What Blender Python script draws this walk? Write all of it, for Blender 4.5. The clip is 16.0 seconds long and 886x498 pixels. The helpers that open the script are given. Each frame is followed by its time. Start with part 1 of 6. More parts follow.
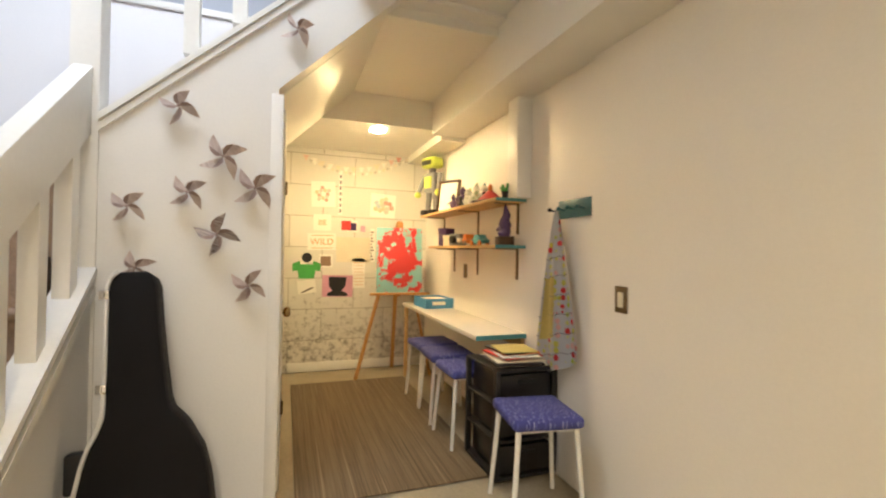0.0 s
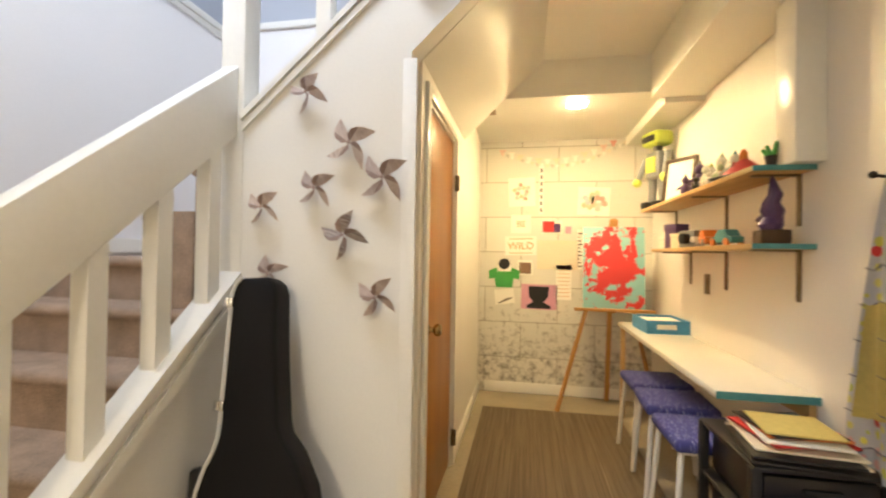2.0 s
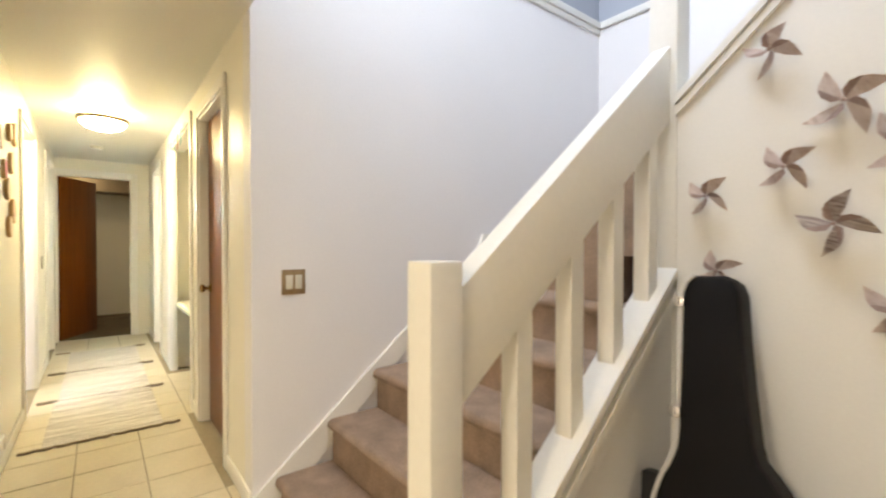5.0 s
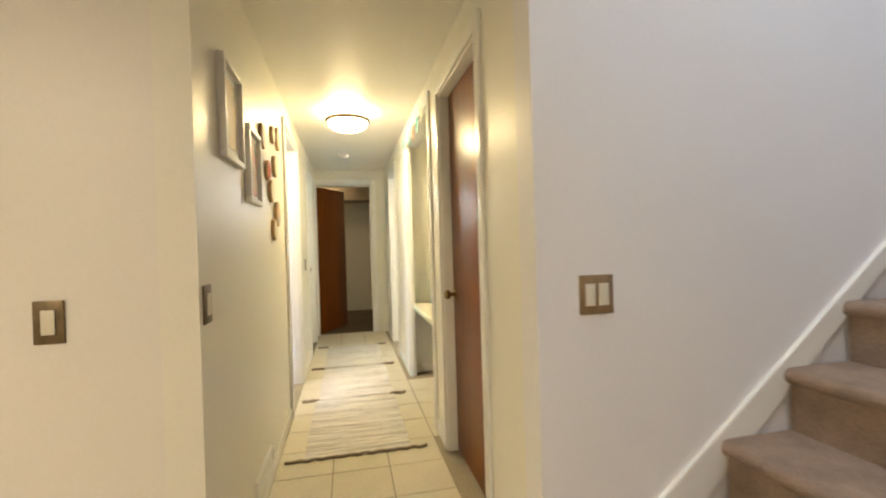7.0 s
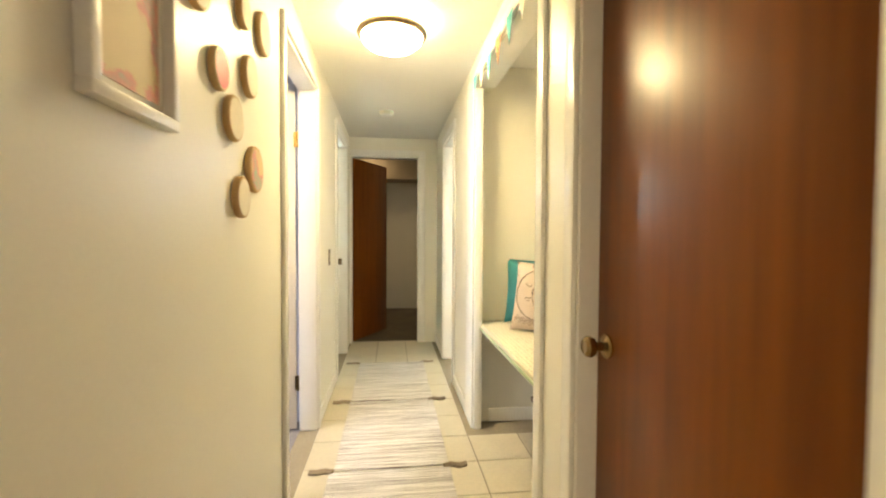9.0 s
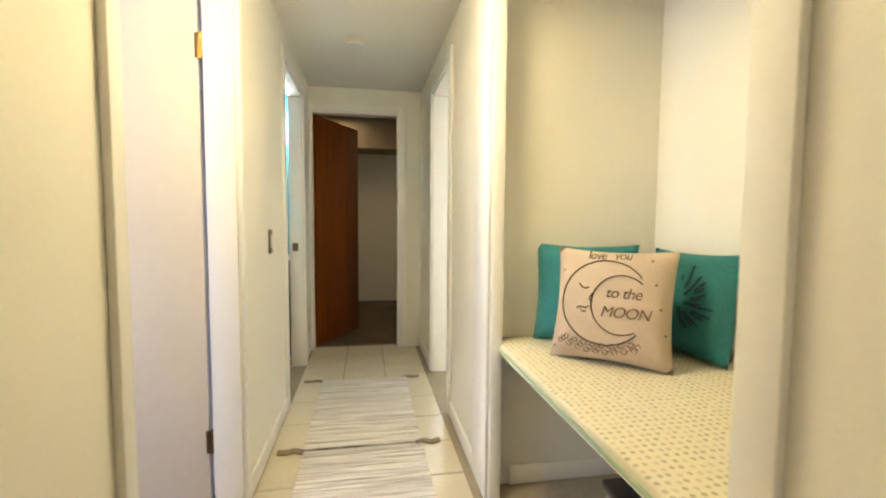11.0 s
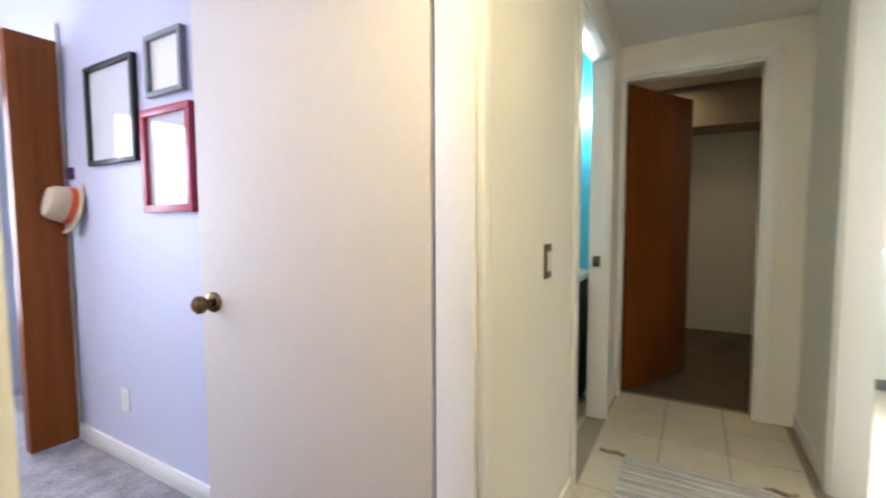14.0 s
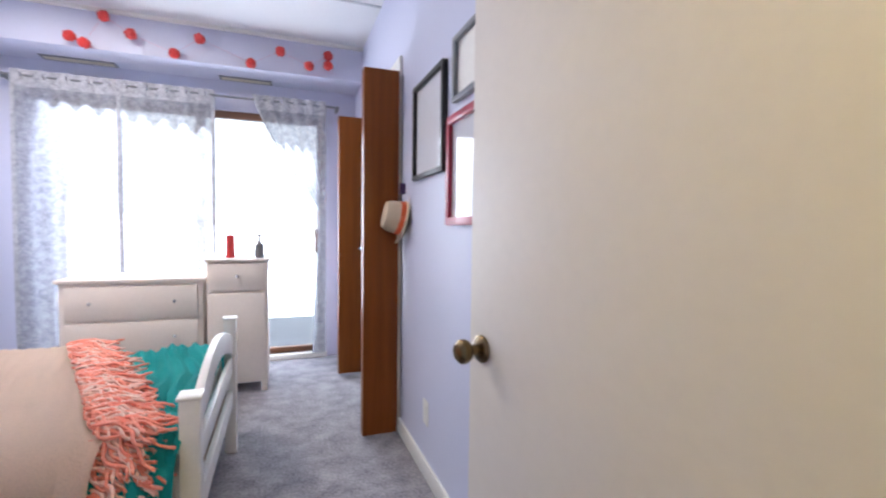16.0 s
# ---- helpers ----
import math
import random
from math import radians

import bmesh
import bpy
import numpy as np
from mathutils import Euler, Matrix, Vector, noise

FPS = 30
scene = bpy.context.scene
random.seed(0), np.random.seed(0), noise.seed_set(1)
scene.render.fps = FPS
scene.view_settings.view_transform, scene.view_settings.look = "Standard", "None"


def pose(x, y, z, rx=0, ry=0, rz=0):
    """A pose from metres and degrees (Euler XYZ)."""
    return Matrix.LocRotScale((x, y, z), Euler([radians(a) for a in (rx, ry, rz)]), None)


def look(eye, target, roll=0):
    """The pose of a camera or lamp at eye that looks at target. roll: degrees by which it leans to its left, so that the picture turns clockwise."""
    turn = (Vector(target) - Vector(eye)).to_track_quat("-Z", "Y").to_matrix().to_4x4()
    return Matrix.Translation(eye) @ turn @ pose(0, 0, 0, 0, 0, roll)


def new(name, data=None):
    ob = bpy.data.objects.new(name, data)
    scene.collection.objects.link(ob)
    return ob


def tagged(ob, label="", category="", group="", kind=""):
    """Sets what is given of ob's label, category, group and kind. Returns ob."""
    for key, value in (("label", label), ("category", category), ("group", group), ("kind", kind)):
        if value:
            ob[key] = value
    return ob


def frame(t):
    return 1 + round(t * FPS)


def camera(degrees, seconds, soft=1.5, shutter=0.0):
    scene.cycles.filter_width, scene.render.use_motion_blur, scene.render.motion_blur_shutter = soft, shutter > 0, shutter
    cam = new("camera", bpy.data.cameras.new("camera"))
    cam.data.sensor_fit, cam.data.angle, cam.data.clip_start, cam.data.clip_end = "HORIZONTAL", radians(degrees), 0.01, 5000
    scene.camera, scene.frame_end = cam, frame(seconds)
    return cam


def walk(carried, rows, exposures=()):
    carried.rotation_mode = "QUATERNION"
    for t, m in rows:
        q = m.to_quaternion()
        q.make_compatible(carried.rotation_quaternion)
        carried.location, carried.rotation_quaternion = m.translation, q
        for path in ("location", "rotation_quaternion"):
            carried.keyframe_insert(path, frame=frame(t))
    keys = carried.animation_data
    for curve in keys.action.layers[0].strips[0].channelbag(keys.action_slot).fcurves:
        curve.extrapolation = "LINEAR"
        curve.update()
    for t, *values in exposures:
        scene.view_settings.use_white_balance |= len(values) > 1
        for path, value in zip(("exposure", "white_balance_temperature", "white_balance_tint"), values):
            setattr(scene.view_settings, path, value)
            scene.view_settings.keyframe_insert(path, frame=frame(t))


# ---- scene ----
cam = camera(90.5, 16.0, soft=2.1, shutter=0.4)
EXPOSURES = [(0.0, 0.90, 6500, 8), (1.0, 1.02, 6500, 8), (2.5, 1.04, 6500, 8), (5.0, 1.04, 6500, 8), (7.5, 0.60, 6600, 8), (9.0, 0.70, 6750, 9), (11.5, 0.30, 6200, 11), (12.5, 0.18, 6380, 13), (13.5, 0.14, 5850, 13), (14.0, 0.12, 5800, 12), (14.5, 0.04, 6050, 10), (15.5, -0.32, 6020, 10), (16.0, -0.46, 6100, 10)]
PATH = [
    (0, (0.592, 0.579, 1.192), (1.265, 2.462, 1.207), 1.1),
    (0.5, (0.737, 0.767, 1.192), (1.196, 2.714, 1.201), 1.0),
    (1, (0.873, 0.921, 1.173), (1.062, 2.912, 1.191), 0.7),
    (1.5, (0.911, 1.097, 1.182), (0.847, 3.096, 1.207), 0.6),
    (2, (0.964, 1.178, 1.183), (0.596, 3.143, 1.211), 0.9),
    (2.5, (0.987, 1.202, 1.182), (0.318, 3.086, 1.197), 1.1),
    (3, (0.983, 1.197, 1.171), (0.04, 2.961, 1.186), 0.9),
    (3.5, (0.959, 1.18, 1.168), (-0.219, 2.796, 1.186), 0.6),
    (4, (0.872, 1.181, 1.18), (-0.477, 2.657, 1.188), 0.2),
    (4.5, (0.738, 1.131, 1.194), (-0.732, 2.487, 1.177), 0.0),
    (5, (0.602, 1.073, 1.194), (-0.973, 2.306, 1.17), -0.0),
    (5.2, (0.546, 1.05, 1.192), (-1.069, 2.231, 1.172), -0.1),
    (7.3, (-0.437, 1.081, 1.174), (-2.407, 1.428, 1.154), -1.1),
    (7.5, (-0.55, 1.088, 1.18), (-2.524, 1.405, 1.159), -0.5),
    (8, (-0.887, 1.093, 1.164), (-2.869, 1.366, 1.155), 0.1),
    (8.5, (-1.243, 1.096, 1.184), (-3.228, 1.337, 1.151), 0.3),
    (9, (-1.586, 1.103, 1.183), (-3.571, 1.337, 1.121), 0.3),
    (9.2, (-1.718, 1.085, 1.184), (-3.7, 1.344, 1.102), -0.1),
    (11.3, (-2.657, 1.128, 1.129), (-4.622, 1.474, 0.995), 0.4),
    (11.5, (-2.725, 1.122, 1.146), (-4.693, 1.442, 0.998), 0.0),
    (12, (-2.915, 1.129, 1.146), (-4.902, 1.303, 1.008), -0.1),
    (12.5, (-3.096, 1.125, 1.141), (-5.093, 1.084, 1.028), -0.3),
    (13, (-3.202, 1.086, 1.157), (-5.178, 0.792, 1.051), -1.0),
    (13.5, (-3.249, 1.067, 1.176), (-5.154, 0.468, 1.069), -1.2),
    (14, (-3.396, 1.083, 1.16), (-5.127, 0.090, 1.027), -0.2),
    (14.5, (-3.61, 1.053, 1.177), (-5.089, -0.287, 1.045), -0.2),
    (15, (-3.673, 0.986, 1.179), (-4.902, -0.586, 1.046), -0.5),
    (15.5, (-3.723, 0.87, 1.175), (-4.698, -0.873, 1.064), -0.0),
    (16, (-3.773, 0.704, 1.177), (-4.462, -1.171, 1.089), 0.7),
]
walk(cam, [(t, look(eye, target, roll)) for t, eye, target, roll in PATH], EXPOSURES)

# ---- world and daylight ----
world = bpy.data.worlds.new("world")
scene.world = world
world.use_nodes = True
sky = world.node_tree.nodes.new("ShaderNodeTexSky")
sky.sky_type, sky.sun_disc = 'NISHITA', False
sky.sun_elevation, sky.sun_rotation = radians(35), radians(200)
world.node_tree.nodes["Background"].inputs[1].default_value = 0.12
world.node_tree.links.new(sky.outputs[0], world.node_tree.nodes["Background"].inputs[0])


def area_lamp(name, eye, target, sx, sy, watts, colour):
    data = bpy.data.lights.new(name, 'AREA')
    data.shape, data.size, data.size_y, data.energy, data.color = 'RECTANGLE', sx, sy, watts, colour
    ob = new(name, data)
    ob.matrix_world = look(eye, target)
    return ob


COOL = (0.86, 0.91, 1.0)
area_lamp("stair_window_light", (-0.35, 1.68, 4.3), (-0.85, 2.9, 0.5), 1.4, 1.0, 50, COOL)
area_lamp("bedroom_window_light", (-3.1, -3.50, 1.20), (-3.0, -0.5, 0.4), 1.9, 1.8, 130, COOL)
area_lamp("laundry_window_light", (-7.9, 2.2, 2.1), (-5.4, 1.9, 0.9), 0.8, 0.4, 85, (0.95, 0.98, 1.0))
area_lamp("bedroom_ceiling_light", (-2.45, -2.0, 2.64), (-2.45, -2.0, 0), 0.3, 0.3, 52, (1.0, 0.88, 0.76))
area_lamp("end_room_light", (-7.9, 0.8, 2.36), (-7.9, 0.8, 0), 0.3, 0.3, 3.2, (1.0, 0.72, 0.38))
# Added fill for the stair room; no known fixture hangs here.
area_lamp("room_fill_light", (0.40, -0.60, 2.20), (0.40, -0.60, 0), 0.35, 0.35, 34, (1.0, 0.82, 0.60))

# ---- materials ----


def rgb(c):
    return (*c, 1.0)


def surface(name, colour, rough=0.6, metal=0.0, vary=0.08, scale=4.0, grain=60.0, bump=0.0, second=None, stretch=(1, 1, 1), emit=0.0):
    """Principled with stains at one scale and grain at another."""
    m = bpy.data.materials.new(name)
    m.use_nodes = True
    nt = m.node_tree
    p = nt.nodes["Principled BSDF"]
    p.inputs["Roughness"].default_value = rough
    p.inputs["Metallic"].default_value = metal
    co = nt.nodes.new("ShaderNodeTexCoord")
    mp = nt.nodes.new("ShaderNodeMapping")
    mp.inputs["Scale"].default_value = stretch
    nt.links.new(co.outputs["Object"], mp.inputs[0])
    big, small = nt.nodes.new("ShaderNodeTexNoise"), nt.nodes.new("ShaderNodeTexNoise")
    big.inputs["Scale"].default_value, small.inputs["Scale"].default_value = scale, grain
    big.inputs["Detail"].default_value = small.inputs["Detail"].default_value = 3
    for n in (big, small):
        nt.links.new(mp.outputs[0], n.inputs["Vector"])
    mean = nt.nodes.new("ShaderNodeMath")
    mean.operation = 'ADD'
    nt.links.new(big.outputs["Fac"], mean.inputs[0])
    nt.links.new(small.outputs["Fac"], mean.inputs[1])
    half = nt.nodes.new("ShaderNodeMapRange")
    half.inputs["From Min"].default_value, half.inputs["From Max"].default_value = 0.7, 1.3
    nt.links.new(mean.outputs[0], half.inputs["Value"])
    mix = nt.nodes.new("ShaderNodeMix")
    mix.data_type = 'RGBA'
    dark = second or tuple(c * (1 - 2 * vary) for c in colour)
    mix.inputs[6].default_value, mix.inputs[7].default_value = rgb(dark), rgb(colour)
    nt.links.new(half.outputs[0], mix.inputs[0])
    nt.links.new(mix.outputs[2], p.inputs["Base Color"])
    if bump:
        b = nt.nodes.new("ShaderNodeBump")
        b.inputs["Strength"].default_value, b.inputs["Distance"].default_value = bump, 0.01
        nt.links.new(small.outputs["Fac"], b.inputs["Height"])
        nt.links.new(b.outputs[0], p.inputs["Normal"])
    if emit:
        p.inputs["Emission Color"].default_value, p.inputs["Emission Strength"].default_value = rgb(colour), emit
    return m


def striped(name, colours, axis, freq, rough=0.9, distort=0.0, rows=1.0):
    """Woven stripes that run across one axis, uneven in width."""
    m = surface(name, colours[0], rough, bump=0.5, grain=220)
    nt = m.node_tree
    p = nt.nodes["Principled BSDF"]
    co = nt.nodes.new("ShaderNodeTexCoord")
    mp = nt.nodes.new("ShaderNodeMapping")
    mp.inputs["Scale"].default_value = tuple(freq if i == axis else distort for i in range(3))
    n = nt.nodes.new("ShaderNodeTexNoise")
    n.noise_dimensions = '3D'
    n.inputs["Scale"].default_value, n.inputs["Detail"].default_value = 1.0, 4.0
    n.inputs["Roughness"].default_value = 0.75
    ramp = nt.nodes.new("ShaderNodeValToRGB")
    ramp.color_ramp.interpolation = 'LINEAR'
    while len(ramp.color_ramp.elements) < len(colours):
        ramp.color_ramp.elements.new(0.5)
    for i, c in enumerate(colours):
        ramp.color_ramp.elements[i].position = 0.34 + 0.32 * i / max(1, len(colours) - 1)
        ramp.color_ramp.elements[i].color = rgb(c)
    nt.links.new(co.outputs["Object"], mp.inputs[0])
    nt.links.new(mp.outputs[0], n.inputs["Vector"])
    nt.links.new(n.outputs["Fac"], ramp.inputs[0])
    nt.links.new(ramp.outputs[0], p.inputs["Base Color"])
    return m


def wood(name, light, dark, axis=2, rough=0.35):
    m = surface(name, light, rough, second=dark, scale=2.4, grain=17, stretch=tuple(0.10 if i == axis else 1.6 for i in range(3)))
    m.node_tree.nodes["Principled BSDF"].inputs["Coat Weight"].default_value = 0.06
    m.node_tree.nodes["Principled BSDF"].inputs["Specular IOR Level"].default_value = 0.2
    m.node_tree.nodes["Principled BSDF"].inputs["Coat Roughness"].default_value = 0.2
    return m


def spots(name, base, colours, scale, size, rough=0.85, even=0.0, flat=False):
    """Printed cloth: coloured dots on a ground."""
    m = surface(name, base, rough)
    nt = m.node_tree
    p = nt.nodes["Principled BSDF"]
    co = nt.nodes.new("ShaderNodeTexCoord")
    v = nt.nodes.new("ShaderNodeTexVoronoi")
    v.voronoi_dimensions = '2D' if flat else '3D'
    v.inputs["Scale"].default_value, v.inputs["Randomness"].default_value = scale, 1.0 - even
    nt.links.new(co.outputs["Object"], v.inputs["Vector"])
    ramp = nt.nodes.new("ShaderNodeValToRGB")
    ramp.color_ramp.interpolation = 'CONSTANT'
    while len(ramp.color_ramp.elements) < len(colours):
        ramp.color_ramp.elements.new(0.5)
    for i, c in enumerate(colours):
        ramp.color_ramp.elements[i].position = i / len(colours)
        ramp.color_ramp.elements[i].color = rgb(c)
    sep = nt.nodes.new("ShaderNodeSeparateColor")
    nt.links.new(v.outputs["Color"], sep.inputs[0])
    nt.links.new(sep.outputs[0], ramp.inputs[0])
    less = nt.nodes.new("ShaderNodeMath")
    less.operation, less.inputs[1].default_value = 'LESS_THAN', size
    nt.links.new(v.outputs["Distance"], less.inputs[0])
    mix = nt.nodes.new("ShaderNodeMix")
    mix.data_type = 'RGBA'
    mix.inputs[6].default_value = rgb(base)
    nt.links.new(less.outputs[0], mix.inputs[0])
    nt.links.new(ramp.outputs[0], mix.inputs[7])
    nt.links.new(mix.outputs[2], p.inputs["Base Color"])
    return m


def blotches(name, a, b, scale, edge=0.5, rough=0.6, third=None):
    """Two paints laid over one another in ragged patches."""
    m = surface(name, a, rough)
    nt = m.node_tree
    p = nt.nodes["Principled BSDF"]
    co = nt.nodes.new("ShaderNodeTexCoord")
    n = nt.nodes.new("ShaderNodeTexNoise")
    n.inputs["Scale"].default_value, n.inputs["Detail"].default_value, n.inputs["Roughness"].default_value = scale, 6, 0.62
    nt.links.new(co.outputs["Object"], n.inputs["Vector"])
    ramp = nt.nodes.new("ShaderNodeValToRGB")
    ramp.color_ramp.elements[0].position, ramp.color_ramp.elements[1].position = edge - 0.015, edge + 0.015
    ramp.color_ramp.elements[0].color, ramp.color_ramp.elements[1].color = rgb(a), rgb(b)
    if third:
        e = ramp.color_ramp.elements.new(edge + 0.12)
        e.color = rgb(third)
    nt.links.new(n.outputs["Fac"], ramp.inputs[0])
    nt.links.new(ramp.outputs[0], p.inputs["Base Color"])
    return m


M_WALL = surface("wall_paint", (0.80, 0.77, 0.72), 0.42, vary=0.02, scale=1.5, grain=90, bump=0.06)
M_HALL = surface("hall_paint", (0.82, 0.80, 0.71), 0.42, vary=0.02, scale=1.5, grain=90, bump=0.06)
M_STAIRWALL = surface("stair_paint", (0.82, 0.812, 0.83), 0.5, vary=0.02, scale=1.5, grain=90, bump=0.05)
M_PINWALL = surface("white_wall_paint", (0.82, 0.81, 0.785), 0.5, vary=0.02, scale=1.5, grain=90, bump=0.05)
M_UPPER = surface("upper_wall_paint", (0.42, 0.45, 0.52), 0.6, vary=0.02)
M_TRIM = surface("trim_paint", (0.84, 0.83, 0.79), 0.28, vary=0.02, scale=3, grain=50)
M_CEIL = surface("ceiling_paint", (0.80, 0.79, 0.74), 0.45, vary=0.02, scale=2, grain=120, bump=0.05)
M_LILAC = surface("bedroom_paint", (0.60, 0.62, 0.76), 0.5, vary=0.02, scale=1.5, grain=90, bump=0.05)
M_AQUA = surface("bath_paint", (0.06, 0.44, 0.58), 0.45, vary=0.03)
M_DOORWHITE = surface("white_door_paint", (0.72, 0.675, 0.62), 0.55, vary=0.02, scale=1.2, grain=40)
M_DOOR = wood("varnished_door_veneer", (0.205, 0.058, 0.0045), (0.118, 0.031, 0.0022), 2, 0.38)
M_NOOKDOOR = wood("golden_door_veneer", (0.46, 0.20, 0.045), (0.34, 0.135, 0.028), 2, 0.30)
M_DOORLIGHT = wood("honey_door_veneer", (0.245, 0.068, 0.009), (0.155, 0.040, 0.005), 2, 0.36)
M_PINE = wood("pine_wood", (0.62, 0.42, 0.20), (0.50, 0.31, 0.13), 1, 0.5)
M_EASEL = wood("easel_beech", (0.55, 0.30, 0.11), (0.42, 0.21, 0.07), 2, 0.45)
M_DARKWOOD = wood("dark_frame_wood", (0.075, 0.042, 0.020), (0.045, 0.024, 0.012), 2, 0.4)
M_OLDBRASS = surface("dark_aged_brass", (0.20, 0.14, 0.07), 0.22, metal=1.0, vary=0.15, scale=20)
M_BRASS = surface("aged_brass", (0.42, 0.30, 0.14), 0.25, metal=1.0, vary=0.15, scale=20)
M_POLBRASS = surface("polished_brass", (0.78, 0.50, 0.14), 0.2, metal=1.0, vary=0.08, scale=20)
M_BRONZE = surface("bronze_plate", (0.20, 0.15, 0.09), 0.35, metal=0.8, vary=0.15, scale=20)
M_SATIN = surface("satin_aluminium", (0.80, 0.80, 0.80), 0.42, metal=0.6, vary=0.05)
M_CHROME = surface("chrome", (0.75, 0.75, 0.75), 0.2, metal=1.0, vary=0.05)
M_BLACK = surface("black_tolex", (0.008, 0.007, 0.007), 0.55, vary=0.2, grain=400, bump=0.4)
M_BLACKPLASTIC = surface("black_plastic", (0.010, 0.0095, 0.0095), 0.42, vary=0.1)
M_DARKGLASS = surface("dark_drawer_plastic", (0.010, 0.008, 0.008), 0.3, vary=0.2)
M_TILE = surface("floor_tile", (0.66, 0.60, 0.46), 0.30, vary=0.06, scale=6, grain=45)
M_GROUT = surface("tile_grout", (0.36, 0.31, 0.22), 0.9, vary=0.1)
M_CARPET = surface("stair_carpet", (0.46, 0.325, 0.235), 0.97, second=(0.25, 0.185, 0.14), scale=9, grain=190, bump=1.0)
M_BEDCARPET = surface("grey_carpet", (0.40, 0.385, 0.42), 0.97, second=(0.16, 0.155, 0.18), scale=9, grain=75, bump=1.0)
M_RUG = striped("brown_rug", [(0.095, 0.065, 0.035), (0.19, 0.142, 0.085), (0.115, 0.080, 0.046), (0.28, 0.215, 0.135)], 0, 34, distort=0.25)
M_RUNNER = striped("rag_rug", [(0.84, 0.81, 0.77), (0.13, 0.10, 0.09), (0.86, 0.83, 0.79), (0.86, 0.84, 0.80), (0.16, 0.12, 0.11), (0.86, 0.83, 0.79), (0.55, 0.48, 0.45)], 0, 62, distort=0.45)
M_BRAID = surface("brown_braid", (0.34, 0.27, 0.19), 0.9, vary=0.2, grain=120, bump=0.5)
M_STOOL = spots("blue_print_cloth", (0.050, 0.055, 0.235), [(0.16, 0.18, 0.42), (0.08, 0.09, 0.33), (0.24, 0.26, 0.50)], 70, 0.26, flat=True)
M_WHITEMETAL = surface("white_enamel", (0.82, 0.81, 0.78), 0.25, vary=0.03)
M_DESK = surface("white_laminate", (0.84, 0.81, 0.72), 0.22, vary=0.02)
M_TEAL = surface("teal_paint", (0.08, 0.30, 0.33), 0.4, vary=0.12, scale=20)
M_DARKTEAL = surface("dark_teal_paint", (0.03, 0.15, 0.18), 0.3, vary=0.12, scale=20)
M_BLUEBOX = surface("blue_card", (0.06, 0.30, 0.62), 0.45, vary=0.12, scale=14)
M_PAPER = surface("paper", (0.86, 0.84, 0.78), 0.7, vary=0.03)
M_PAPER2 = surface("cream_paper", (0.78, 0.71, 0.56), 0.7, vary=0.05)
M_GREYPAPER = surface("grey_paper", (0.52, 0.50, 0.45), 0.7, vary=0.06)
M_PALEPINK = surface("pale_pink_paint", (0.82, 0.58, 0.52), 0.6, vary=0.1, scale=30)
M_CORALPAPER = surface("coral_paint", (0.78, 0.38, 0.32), 0.6, vary=0.12, scale=30)
M_PALESAGE = surface("pale_green_paint", (0.62, 0.68, 0.50), 0.6, vary=0.1, scale=30)
M_PALETAN = surface("pale_tan_paint", (0.74, 0.58, 0.40), 0.6, vary=0.1, scale=30)
M_PALEBLUE = surface("pale_blue_paint", (0.52, 0.60, 0.64), 0.6, vary=0.1, scale=30)
M_RED = surface("red_paint", (0.60, 0.035, 0.03), 0.5, vary=0.1, scale=20)
M_GREEN = surface("green_paint", (0.06, 0.38, 0.08), 0.5, vary=0.1)
M_LIME = surface("lime_plastic", (0.52, 0.62, 0.10), 0.35, vary=0.08)
M_ORANGE = surface("orange_plastic", (0.70, 0.20, 0.04), 0.4, vary=0.1)
M_PURPLE = surface("purple_plastic", (0.085, 0.04, 0.14), 0.35, vary=0.15)
M_PINK = surface("pink_paint", (0.72, 0.36, 0.50), 0.5, vary=0.1)
M_GREYPLASTIC = surface("grey_plastic", (0.22, 0.23, 0.25), 0.4, vary=0.1)
M_WHITEPLASTIC = surface("white_plastic", (0.80, 0.80, 0.77), 0.35, vary=0.03)
M_IVORY = surface("ivory_plastic", (0.72, 0.68, 0.56), 0.35, vary=0.03)
M_CANVAS = blotches("painted_canvas", (0.28, 0.56, 0.58), (0.62, 0.045, 0.05), 9.0, 0.50)


def centred(m, cx, cz, rx, rz, least):
    """Keeps a blotch paint to the middle of its sheet, ragged at the borders."""
    nt = m.node_tree
    ramp = [n for n in nt.nodes if n.type == 'VALTORGB'][0]
    noise = ramp.inputs[0].links[0].from_socket
    co = nt.nodes.new("ShaderNodeTexCoord")
    mp = nt.nodes.new("ShaderNodeMapping")
    mp.vector_type = 'POINT'
    mp.inputs["Location"].default_value = (-cx / rx, 0, -cz / rz)
    mp.inputs["Scale"].default_value = (1 / rx, 0, 1 / rz)
    nt.links.new(co.outputs["Object"], mp.inputs[0])
    ln = nt.nodes.new("ShaderNodeVectorMath")
    ln.operation = 'LENGTH'
    nt.links.new(mp.outputs[0], ln.inputs[0])
    rg = nt.nodes.new("ShaderNodeMapRange")
    rg.inputs["From Min"].default_value, rg.inputs["From Max"].default_value = 0.0, 1.3
    rg.inputs["To Min"].default_value, rg.inputs["To Max"].default_value = 0.15, least
    nt.links.new(ln.outputs["Value"], rg.inputs["Value"])
    add = nt.nodes.new("ShaderNodeMath")
    add.operation = 'ADD'
    nt.links.new(noise, add.inputs[0])
    nt.links.new(rg.outputs[0], add.inputs[1])
    nt.links.new(add.outputs[0], ramp.inputs[0])


